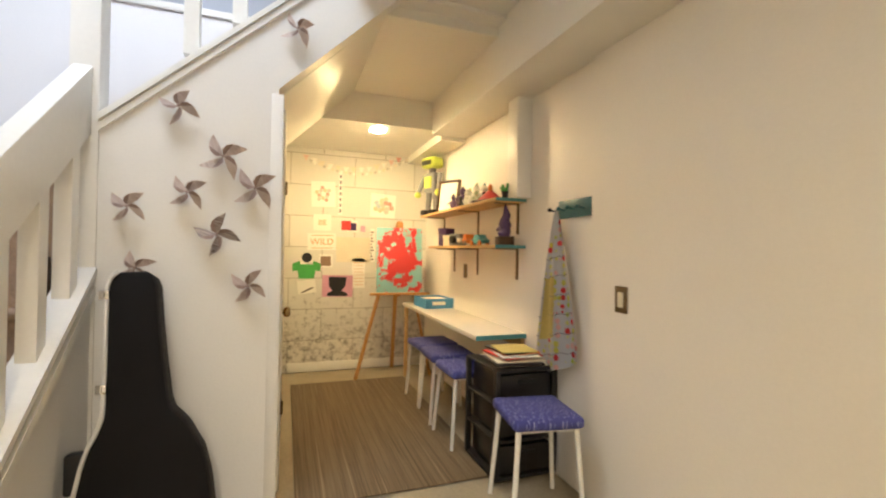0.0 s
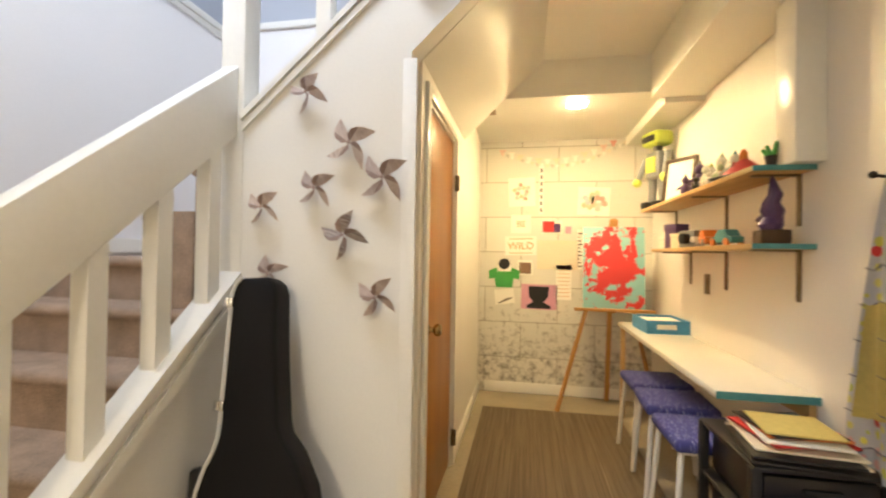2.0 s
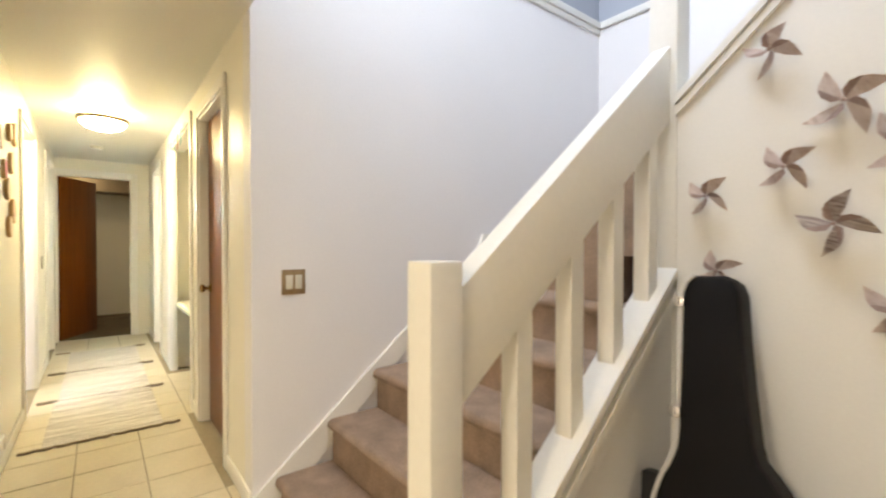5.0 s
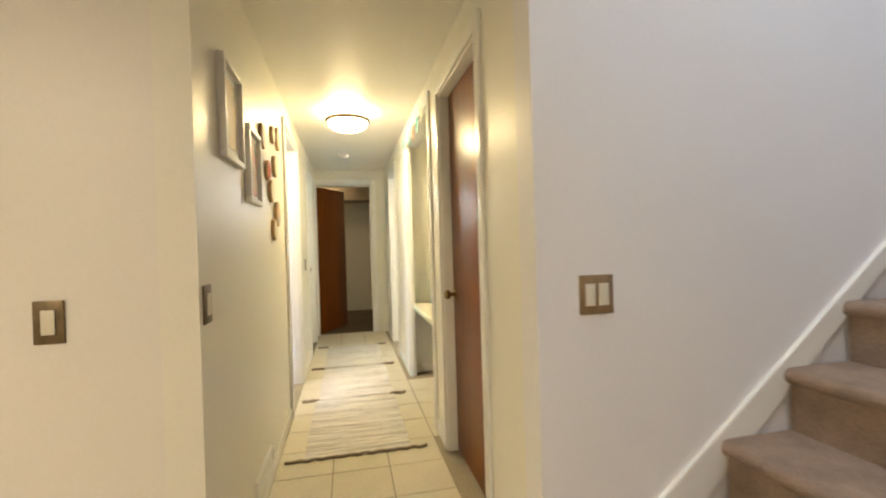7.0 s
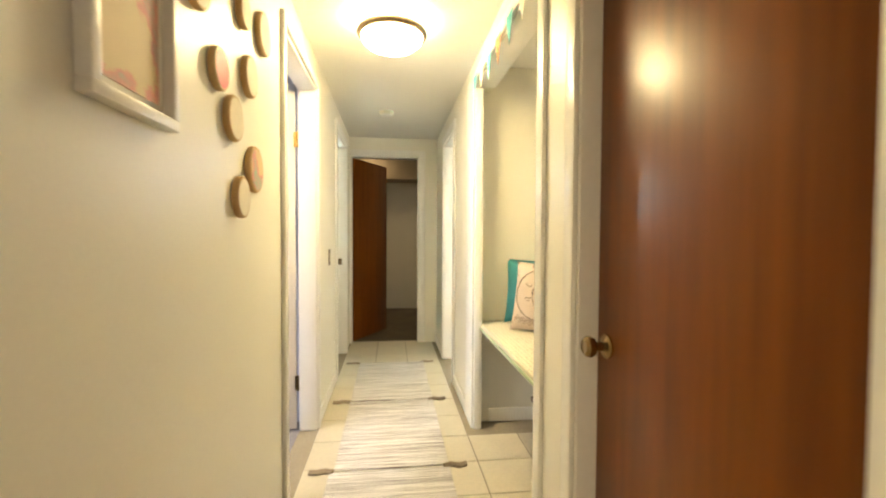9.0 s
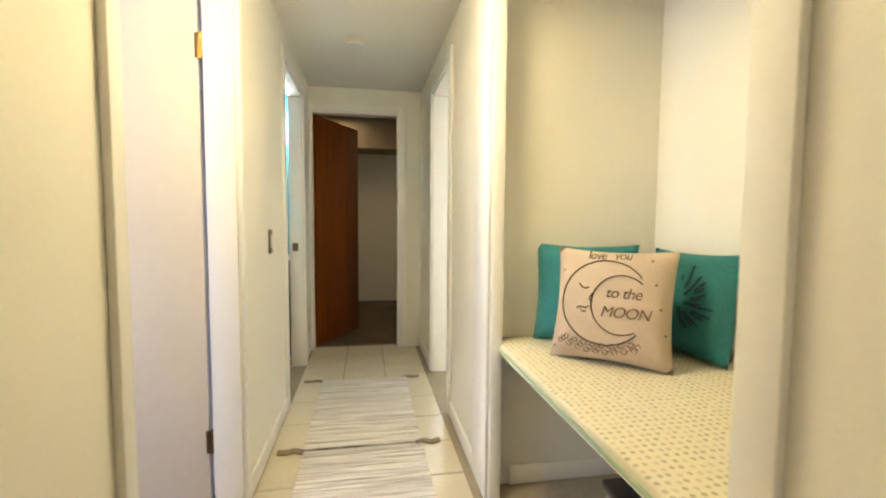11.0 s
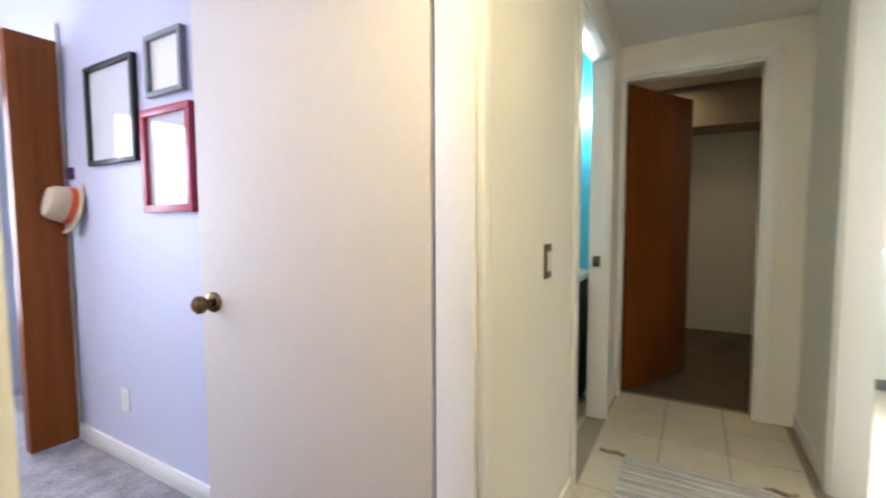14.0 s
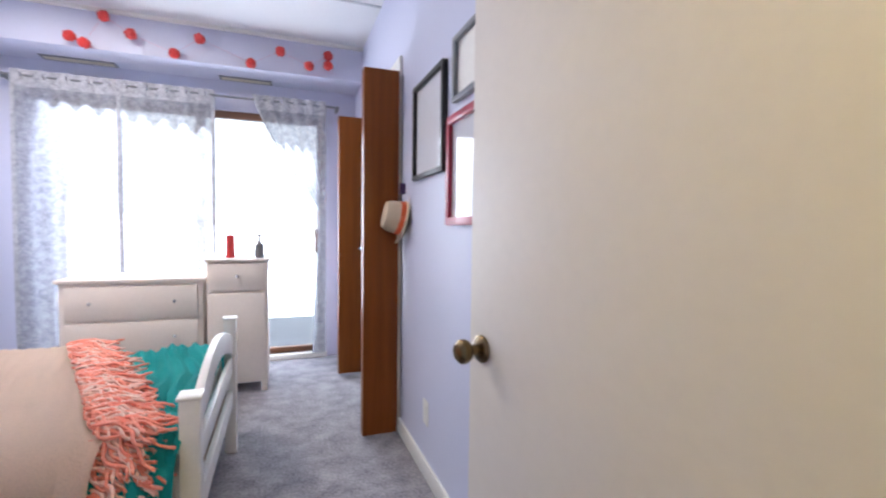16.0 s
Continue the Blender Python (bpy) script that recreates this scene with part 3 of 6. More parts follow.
# bench niche
struct("wall_niche_back", boxed(-4.34, -2.95, 2.38, 2.45, 0, HC), M_HALL, "cream niche wall")
struct("wall_niche_far", boxed(-4.42, -4.302, 1.722, 2.45, 0, HC), M_HALL, "cream niche wall")
struct("wall_niche_near", boxed(-3.03, -2.95, 1.722, 2.38, 0, HC), M_HALL, "cream niche wall")
struct("ceiling_niche", boxed(-4.42, -2.95, 1.722, 2.45, HC, 2.36), M_CEIL, "cream niche ceiling")

# bedroom
BX = -4.415
struct("floor_bedroom", boxed(-5.2, -1.765, -3.6, 0.555, -0.12, 0.0), M_BEDCARPET, "grey pile carpet")
struct("wall_bedroom_closet", wall_cut("x", BX - 0.12, BX, -3.5, 0.555, 2.68, [(-2.90, -1.80, 0, 2.09)]), M_LILAC, "lilac-grey painted wall with the closet")
struct("wall_bedroom_window", wall_cut("y", -3.56, -3.44, -5.2, -1.765, 2.68, [(-4.13, -2.16, 0.05, 2.16)]), M_LILAC, "lilac-grey wall with the sliding glass door")
struct("wall_bedroom_left", boxed(-1.80, -1.765, -3.44, 0.555, 0, 2.68), M_LILAC, "lilac-grey painted wall")
struct("wall_bedroom_hall", boxed(-3.495, -1.80, 0.475, 0.555, 0, 2.68), M_LILAC, "lilac-grey painted wall")
struct("wall_bedroom_over_door", boxed(-4.415, -3.495, 0.475, 0.555, 2.11, 2.68), M_LILAC, "lilac-grey painted wall over the door")
struct("ceiling_bedroom", boxed(-5.2, -1.765, -3.6, 0.555, 2.68, 2.78), surface("white_panel_ceiling", (0.74, 0.74, 0.76), 0.6, vary=0.02), "white panelled bedroom ceiling")
struct("soffit_bedroom", boxed(BX, -1.80, -3.44, -3.05, 2.40, 2.68, 0.004), M_LILAC, "lilac-grey boxed soffit over the window")
struct("trim_soffit", boxed(BX, -1.80, -3.05, -3.025, 2.655, 2.68), M_TRIM, "white moulding along the soffit")
seam = surface("seam_strip", (0.55, 0.55, 0.58), 0.6)
for ys in (-2.31, -1.09, 0.13):
    struct("trim_ceiling_seam", boxed(BX, -1.80, ys - 0.010, ys + 0.010, 2.674, 2.68), seam, "ceiling panel seam")
struct("closet_back", boxed(-5.2, -5.1, -3.44, 0.475, 0, 2.68), M_TRIM, "white back wall of the closet")
struct("baseboard_bedroom", boxed(BX, BX + 0.014, -1.74, 0.40, 0, 0.085, 0.004), M_TRIM, "white baseboard")
struct("trim_closet_door", boxed(BX, BX + 0.018, -1.80, -1.735, 0, 2.15, 0.004), M_TRIM, "white closet casing")
struct("trim_closet_head", boxed(BX, BX + 0.018, -2.96, -1.80, 2.09, 2.15, 0.004), M_TRIM, "white closet casing")
struct("trim_closet_far", boxed(BX, BX + 0.018, -2.96, -2.90, 0, 2.09, 0.004), M_TRIM, "white closet casing")

# ground and glow outside
struct("ground", boxed(-60, 60, -120, -3.6, -0.4, -0.13), surface("snowy_patio", (0.84, 0.85, 0.86), 0.9, vary=0.1), "pale patio ground outside")
# Two plain emissive sheets give the white outdoors behind both windows.
struct("backdrop", boxed(-9, 3, -7.6, -7.5, -0.13, 4.5), M_OUTGLOW, "plain glowing sheet standing in for the bright outdoors")
struct("backdrop_laundry", boxed(-9.6, -9.5, 0, 5, 0, 4.0), M_OUTGLOW, "plain glowing sheet standing in for daylight at the laundry window")

# ---- casings and baseboards ----


def casing(name, axis, face, out, a, b, head, w=0.062, d=0.016, depth=0.12):
    """Two uprights and a head round an opening, on the face of a wall, with the lining of the opening."""
    bm = bmesh.new()
    f0, f1 = face, face + out * d
    def put(p, q, z0, z1, g0, g1, bev):
        box(bm, *((p, q, g0, g1) if axis == "y" else (g0, g1, p, q)), z0, z1, bev)
    put(a - w, a, 0, head + w, f0, f1, 0.004)
    put(b, b + w, 0, head + w, f0, f1, 0.004)
    put(a, b, head, head + w, f0, f1, 0.004)
    back = face - out * depth
    put(a, a + 0.016, 0, head, back, face + out * 0.002, 0.002)
    put(b - 0.016, b, 0, head, back, face + out * 0.002, 0.002)
    put(a + 0.016, b - 0.016, head - 0.016, head, back, face + out * 0.002, 0.002)
    struct(name, bm, M_TRIM, "white painted door casing")


casing("trim_hall_door", "y", 1.602, -1, -2.72, -1.97, 2.03)
niche = bmesh.new()
box(niche, -4.420, -4.206, 1.590, 1.602, 0, 2.142, 0.003)
box(niche, -4.298, -4.190, 1.604, 1.652, 0, 2.08, 0.004)
box(niche, -3.030, -2.968, 1.586, 1.602, 0, 2.142, 0.004)
box(niche, -4.206, -3.030, 1.586, 1.602, 2.08, 2.142, 0.004)
box(niche, -3.046, -3.030, 1.600, 1.722, 0, 2.08, 0.002)
box(niche, -4.190, -3.046, 1.600, 1.722, 2.064, 2.08, 0.002)
struct("trim_niche", niche, M_TRIM, "white painted boards round the bench niche")
casing("trim_laundry_door", "y", 1.602, -1, -5.74, -5.05, 2.03)
casing("trim_bedroom_door", "y", 0.655, 1, -4.296, -3.495, 2.05, w=0.046, d=0.019, depth=0.10)
casing("trim_bath_door", "y", 0.655, 1, -6.02, -5.26, 2.05, depth=0.10)
casing("trim_end_door", "x", -6.42, 1, 0.665, 1.41, 2.04)
casing("trim_nook_door", "x", 0.565, 1, 2.93, 3.64, 1.83, w=0.05)
struct("trim_bedroom_inside", boxed(-4.41, -3.50, 0.465, 0.475, 2.05, 2.11), M_TRIM, "white painted door casing")
bb = bmesh.new()
for x0, x1 in ((-3.446, -1.64), (-5.198, -4.358)):
    box(bb, x0, x1, 0.655, 0.667, 0, 0.085, 0.004)
for x0, x1 in ((-1.908, -1.454), (-2.968, -2.782), (-4.988, -4.425), (-6.42, -5.802)):
    box(bb, x0, x1, 1.590, 1.602, 0, 0.085, 0.004)
box(bb, -1.64, -1.628, -2.0, 0.667, 0, 0.085, 0.004)
box(bb, 0.62, 2.0, 5.058, 5.07, 0, 0.09, 0.004)
box(bb, 0.565, 0.577, 3.70, 5.058, 0, 0.085, 0.004)
box(bb, -4.30, -3.03, 2.368, 2.38, 0, 0.085, 0.004)
box(bb, -4.30, -4.288, 1.722, 2.368, 0, 0.085, 0.004)
struct("baseboard", bb, M_TRIM, "white painted baseboard")

# ---- doors ----


def knob(parent, x, y, z, out, axis, material):
    """A round door knob with its rose, proud of a door's face."""
    bm = bmesh.new()
    turn = Matrix.Translation((x, y, z)) @ (Matrix.Rotation(radians(90 * out), 4, 'Y') if axis == "x" else Matrix.Rotation(radians(-90 * out), 4, 'X'))
    lathe(bm, [(0.031, 0.0), (0.031, 0.004), (0.026, 0.009), (0.012, 0.012), (0.011, 0.030), (0.022, 0.036), (0.027, 0.046), (0.026, 0.056), (0.018, 0.064), (0.004, 0.066)], 20, turn)
    part("door_handle", bm, material, parent, "aged brass door knob")


def hinge(parent, x, y, z, m=None):
    bm = bmesh.new()
    rod(bm, (x, y, z - 0.045), (x, y, z + 0.045), 0.008, seg=10)
    box(bm, x - 0.018, x + 0.018, y - 0.003, y + 0.003, z - 0.043, z + 0.043)
    part("hinge", bm, m or M_BRASS, parent, "brass butt hinge")


d = thing("door_hall", "closed varnished brown wooden door with brass knob", "door")
part("leaf", boxed(-2.702, -1.988, 1.655, 1.69, 0.012, 2.012, 0.002), M_DOOR, d)
knob(d, -2.65, 1.655, 0.90, -1, "y", M_BRASS)
d = thing("door_nook", "low varnished wooden closet door, closed, under the stairs", "door")
part("leaf", boxed(0.520, 0.555, 2.948, 3.622, 0.012, 1.812, 0.002), M_NOOKDOOR, d)
knob(d, 0.555, 3.01, 0.865, 1, "x", M_BRASS)
hinge(d, 0.575, 3.632, 1.59, M_BRONZE)
hinge(d, 0.575, 3.632, 0.16, M_BRONZE)
d = thing("door_end", "varnished brown wooden door standing half open", "door", at=pose(-6.50, 0.685, 0, 0, 0, 151))
part("leaf", boxed(0, 0.71, -0.018, 0.018, 0.012, 2.02, 0.002), M_DOOR, d)
knob(d, 0.65, 0.018, 0.93, 1, "y", M_BRASS)
d = thing("door_bedroom", "white painted door standing wide open", "door", at=pose(-4.325, 0.544, 0, 0, 0, -81.8))
part("leaf", boxed(0.012, 0.772, 0.0, 0.035, 0.012, 2.03, 0.002), M_DOORWHITE, d)
knob(d, 0.722, 0.035, 0.915, 1, "y", M_OLDBRASS)
hinge(d, 0.002, 0.038, 1.745, M_POLBRASS)
hinge(d, 0.002, 0.038, 0.29, M_OLDBRASS)

# closet bifold panels, folded out into the room
for label_y, y0, turn in ((0, -1.80, 0), (1, -2.86, 0)):
    d = thing("bifold_door", "varnished orange-brown closet bifold door, folded open", "door", "closet bifold doors")
    yy = y0 + 0.05 if label_y == 0 else y0
    for k in range(2):
        part("leaf", boxed(BX + 0.03, BX + 0.225, yy + k * 0.034, yy + k * 0.034 + 0.030, 0.025, 2.045, 0.002), M_DOORLIGHT, d)
    if label_y:
        part("handle", lathe(bmesh.new(), [(0.008, 0), (0.006, 0.02), (0.013, 0.028), (0.004, 0.034)], 12, Matrix.Translation((BX + 0.06, yy + 0.064, 1.02)) @ Matrix.Rotation(radians(-90), 4, 'X')), M_CHROME, d, "small chrome knob")

# ---- stairs ----
RISE, RUN, LAND = 0.205, 0.252, 1.15
stairs = tagged(new("stairs"), "carpeted stairs with beige carpet and white sides", "stairs", kind="structure")


def step_profile(front, top, back, deep=0.33):
    """Side view of one carpeted step with a rounded nose."""
    pts = [(front + 0.025, 0.0 if top < 0.3 else top - deep), (front + 0.025, top - 0.055)]
    for i in range(7):
        a = radians(-90 - 30 * i)
        pts.append((front + 0.022 + 0.024 * math.cos(a), top - 0.026 + 0.026 * math.sin(a)))
    return pts + [(back, top), (back, 0.0 if top < 0.3 else top - deep)]


for k in range(1, 7):
    front = 2.96 - RUN * (6 - k)
    bm = bmesh.new()
    prism(bm, step_profile(front, LAND - RISE * (6 - k), front + RUN + 0.02 if k < 6 else 4.30), "x", -1.440, -0.215)
    part("step", bm, M_CARPET, stairs)
for k in range(1, 9):
    front = -0.62 + 0.225 * (k - 1)
    bm = bmesh.new()
    prism(bm, step_profile(front, LAND + 0.197 * k, front + 0.245, 0.15 if k > 2 else 0.4), "y", 2.83 if k > 2 else 2.76, 4.29)
    part("step", bm, M_CARPET, stairs)
bm = bmesh.new()
prism(bm, [(1.64, 0), (1.70, 0.235), (2.722, 1.075), (2.722, 0)], "x", -0.215, -0.145)
part("stringer", bm, M_PINWALL, stairs)
bm = bmesh.new()
prism(bm, [(1.68, 0.222), (2.722, 1.075), (2.722, 1.105), (1.68, 0.252)], "x", -0.235, -0.125)
prism(bm, [(1.66, 0.120), (2.722, 0.990), (2.722, 1.030), (1.66, 0.160)], "x", -0.145, -0.128)
part("stringer_cap", bm, M_TRIM, stairs)
bm = bmesh.new()
prism(bm, [(1.602, 0), (1.602, 0.06), (2.96, 1.175), (3.0, 1.255), (4.30, 1.255), (4.30, 1.17), (3.03, 1.17), (1.75, 0.0)], "x", -1.454, -1.438)
part("skirt_board", bm, M_TRIM, stairs)
part("landing_baseboard", boxed(-1.438, -0.6, 4.285, 4.30, LAND, LAND + 0.085), M_TRIM, stairs)
bal = tagged(new("balustrade"), "white painted wooden stair balustrade with square balusters", "balustrade", kind="structure")
part("newel", boxed(-0.236, -0.146, 1.625, 1.716, 0, 1.155, 0.004), M_TRIM, bal)
part("post", boxed(-0.236, -0.132, 2.722, 2.822, 0, 3.1, 0.004), M_TRIM, bal)
bm = bmesh.new()
prism(bm, [(1.716, 1.092), (2.722, 1.917), (2.722, 1.640), (1.716, 0.816)], "x", -0.225, -0.155, 0.006)
part("rail", bm, M_TRIM, bal)
for y in (1.912, 2.14, 2.36, 2.584):
    bm = bmesh.new()
    lo = 0.252 + 0.8186 * (y - 1.68)
    hi = 0.816 + 0.8190 * (y - 1.716)
    prism(bm, [(y, lo), (y + 0.058, lo + 0.0475), (y + 0.058, hi + 0.05), (y, hi + 0.003)], "x", -0.218, -0.162)
    part("baluster", bm, M_TRIM, bal)
for x in (0.155, 0.345, 0.535, 0.725, 0.915):
    part("baluster", boxed(x, x + 0.06, 2.745, 2.80, 1.725 + 0.8958 * (x + 0.19), 1.725 + 0.8958 * (x + 0.13) + 0.85), M_TRIM, bal)
bm = bmesh.new()
prism(bm, [(-0.132, 2.48), (1.55, 3.99), (1.55, 4.20), (-0.132, 2.69)], "y", 2.742, 2.805)
part("upper_rail", bm, M_TRIM, bal)

# ---- stair room: pinwheels, guitar case, switches ----


def pinwheel(x, z, r, turn, front, back):
    """Four broad folded paper blades round a pin, the folded corners showing the darker back."""
    ob = thing("pinwheel", "paper pinwheel printed in brown and cream, on the wall", "wall decoration", "pinwheels on the stair wall", pose(x, 2.700, z, 90, 0, 0) @ pose(0, 0, 0, 0, 0, turn))
    for i in range(4):
        a = math.pi / 2 * i
        def p(bm, rad, ang, h):
            return bm.verts.new((r * rad * math.cos(a + ang), r * rad * math.sin(a + ang), h))
        bm = bmesh.new()
        c, e = p(bm, 0.03, 0, 0.008), p(bm, 0.55, -0.10, 0.003)
        rim = [p(bm, *k) for k in ((1.10, 0.0, 0.002), (0.93, 0.17, 0.010), (0.80, 0.38, 0.020), (0.66, 0.62, 0.031), (0.48, 0.88, 0.037))]
        for u, v in zip(rim, rim[1:]):
            bm.faces.new((e, u, v))
        bm.faces.new((c, e, rim[-1]))
        bmesh.ops.solidify(bm, geom=bm.faces[:], thickness=0.0012)
        part("blade", bm, front, ob)
        bm = bmesh.new()
        c, f1, f2, f3 = p(bm, 0.02, 0.5, 0.022), p(bm, 0.68, 0.52, 0.0335), p(bm, 0.50, 0.86, 0.040), p(bm, 0.28, 1.25, 0.034)
        bm.faces.new((c, f1, f2))
        bm.faces.new((c, f2, f3))
        bmesh.ops.solidify(bm, geom=bm.faces[:], thickness=0.0012)
        part("folded_corner", bm, back, ob, "darker folded paper corner")
    part("pin", ball(bmesh.new(), (0, 0, 0.030), 0.006), back, ob)


for x, z, r, turn, kind in ((0.623, 2.196, 0.085, 28, 0), (0.157, 1.782, 0.085, 65, 1), (0.329, 1.587, 0.105, 24, 0), (-0.017, 1.355, 0.080, 47, 0), (0.197, 1.424, 0.085, 35, 1), (0.458, 1.459, 0.105, 36, 1), (0.311, 1.251, 0.098, 72, 2), (0.439, 1.028, 0.088, 53, 1), (0.018, 1.105, 0.075, 20, 0)):
    pinwheel(x, z, 0.92 * r, turn, (M_PIN, M_PINPALE, M_PINSTRIPE)[kind], M_PINBACK)


def guitar_case():
    """Hard case standing on its wide end, leaning on the wall."""
    ob = thing("guitar_case", "black hard guitar case with a silver edge, leaning on the wall", "guitar case", at=pose(0.088, 2.42, 0.020, -10.5, -3.3, 1.5))
    zs = [0.0, 0.012, 0.03, 0.06, 0.10, 0.16, 0.22, 0.27, 0.32, 0.36, 0.40, 0.435, 0.47, 0.50, 0.53, 0.56, 0.60, 0.75, 0.9, 1.0, 1.03, 1.05, 1.065, 1.078, 1.085]
    def half(z, side):
        keys = ((0.0, 0.18, 0.14), (0.03, 0.248, 0.192), (0.08, 0.274, 0.208), (0.16, 0.280, 0.212), (0.30, 0.268, 0.182), (0.40, 0.245, 0.162), (0.46, 0.215, 0.145), (0.51, 0.190, 0.118), (0.56, 0.145, 0.102), (0.62, 0.128, 0.098), (0.9, 0.105, 0.096), (1.03, 0.098, 0.094), (1.065, 0.085, 0.082), (1.085, 0.06, 0.06))
        return float(np.interp(z, [k[0] for k in keys], [k[side] for k in keys])) - (0.022 if side == 2 else 0.0)
    def outline(shrink):
        return [(half(z, 1) - shrink, z) for z in zs] + [(-half(z, 2) + shrink, z) for z in reversed(zs)]
    bm = bmesh.new()
    prism(bm, outline(0.0), "y", -0.060, 0.060, 0.018)
    part("shell", bm, M_BLACK, ob)
    bm = bmesh.new()
    pts = outline(0.013)
    for a, b in zip(pts[len(zs):], pts[len(zs) + 1:]):
        rod(bm, (a[0], -0.062, a[1]), (b[0], -0.062, b[1]), 0.0075, seg=6)
    part("edging", bm, M_SATIN, ob, "silver metal edging")
    for z in (0.28, 0.66, 1.0):
        bm = bmesh.new()
        x = -half(z, 2)
        box(bm, x - 0.012, x + 0.022, -0.071, -0.058, z - 0.017, z + 0.017, 0.004)
        rod(bm, (x + 0.005, -0.073, z - 0.012), (x + 0.005, -0.073, z + 0.012), 0.005, seg=8)
        part("latch", bm, M_CHROME, ob, "chrome latch")
    bm = bmesh.new()
    box(bm, -0.188, -0.10, -0.03, 0.03, 0.31, 0.45, 0.012, 3)
    part("handle", bm, M_BLACKPLASTIC, ob)


guitar_case()


def switch_plate(name, m, gangs, rocker, plate, label):
    ob = thing(name, label, "light switch", at=m)
    w = 0.038 + 0.036 * gangs
    part("plate", boxed(-w / 2, w / 2, -0.058, 0.058, 0, 0.006, 0.003), plate, ob)
    for g in range(gangs):
        x = (g - (gangs - 1) / 2) * 0.044
        part("rocker", boxed(x - 0.0165, x + 0.0165, -0.033, 0.033, 0.0062, 0.0105, 0.002), rocker, ob)


switch_plate("light_switch", pose(-1.4535, 1.79, 1.015, 90, 0, 90), 2, M_IVORY, M_GILT, "double rocker switch on a golden bronze plate")
switch_plate("light_switch", pose(1.9745, 2.12, 1.0, 90, 0, -90), 1, M_IVORY, M_BRONZE, "single switch on a bronze plate")
switch_plate("light_switch", pose(-1.70, 0.6555, 1.02, 90, 0, 180), 1, M_IVORY, M_BRONZE, "single switch on a dark bronze plate in the hall")
switch_plate("light_switch", pose(-1.6395, 0.29, 1.0, 90, 0, 90), 1, M_IVORY, M_BRONZE, "single switch on a dark bronze plate")
switch_plate("light_switch", pose(-4.84, 0.6555, 1.02, 90, 0, 180), 1, M_IVORY, M_BRONZE, "single switch on a bronze plate by the bedroom door")
switch_plate("wall_outlet", pose(1.9995, 3.95, 1.04, 90, 0, -90), 1, M_BRONZE, M_BRONZE, "bronze outlet plate under the shelf")
switch_plate("wall_outlet", pose(BX + 0.0005, -1.245, 0.31, 90, 0, 90), 1, M_WHITEPLASTIC, M_WHITEPLASTIC, "white wall outlet above the baseboard")

# ---- craft nook ----
rug = thing("area_rug", "brown striped woven rug on the tiled floor", "rug")
part("weave", boxed(0.655, 1.665, 2.70, 4.64, 0.0, 0.009, 0.003), M_RUG, rug)

desk = thing("wall_desk", "long white desk top with a teal end, fixed along the wall", "desk")
part("desktop", boxed(1.66, 1.998, 2.96, 4.70, 0.672, 0.70, 0.003), M_DESK, desk)
part("edge_band", boxed(1.66, 1.998, 2.955, 2.959, 0.672, 0.70), M_TEAL, desk, "teal painted end")
for y in (3.0, 4.66):
    part("leg", boxed(1.675, 1.705, y - 0.02, y + 0.02, 0, 0.672, 0.003), M_PINE, desk) if y > 4 else None
part("wall_rail", boxed(1.975, 1.999, 2.98, 4.68, 0.61, 0.672), M_PINE, desk)


def stool(x, y, rz, label):
    ob = thing("stool", label, "stool", "padded stools along the desk", pose(x, y, 0, 0, 0, rz))
    bm = bmesh.new()
    box(bm, -0.165, 0.165, -0.165, 0.165, 0.425, 0.478, 0.02, 3)
    part("seat", bm, M_STOOL, ob, "blue patterned cushion seat")
    bm = bmesh.new()
    for sx, sy in ((-1, 0), (1, 0), (0, -1), (0, 1)):
        rod(bm, (sx * 0.13 - sy * 0.13, sy * 0.13 - sx * 0.13, 0.42), (sx * 0.13 + sy * 0.13, sy * 0.13 + sx * 0.13, 0.42), 0.010, seg=8)
    part("seat_frame", bm, M_WHITEMETAL, ob)
    for sx in (-1, 1):
        for sy in (-1, 1):
            part("leg", rod(bmesh.new(), (sx * 0.135, sy * 0.135, 0.42), (sx * 0.165, sy * 0.165, 0.0), 0.0125, 0.011), M_WHITEMETAL, ob)


stool(1.73, 3.98, 2, "blue padded stool with white legs, pushed under the desk")
stool(1.72, 3.60, -3, "blue padded stool with white legs, pushed under the desk")
stool(1.71, 3.20, 1, "blue padded stool with white legs, pushed under the desk")
stool(1.71, 2.37, -9, "blue patterned padded stool with white legs, before the drawers")


def drawer_tower():
    ob = thing("drawer_tower", "black plastic drawer tower under the desk", "drawers", at=pose(1.80, 2.80, 0))
    bm = bmesh.new()
    for sx in (-1, 1):
        for sy in (-1, 1):
            box(bm, sx * 0.17 - 0.015, sx * 0.17 + 0.015, sy * 0.185 - 0.015, sy * 0.185 + 0.015, 0.02, 0.58, 0.004)
    for z in (0.02, 0.21, 0.39, 0.57):
        box(bm, -0.18, 0.18, -0.20, 0.20, z, z + 0.016, 0.004)
    part("frame", bm, M_BLACKPLASTIC, ob)
    for z in (0.045, 0.235, 0.415):
        dr = part("drawer", boxed(-0.150, 0.150, -0.19, 0.17, z, z + 0.145, 0.012, 2), M_DARKGLASS, ob)
        part("pull", boxed(-0.05, 0.05, -0.205, -0.188, z + 0.10, z + 0.118, 0.004), M_BLACKPLASTIC, dr)


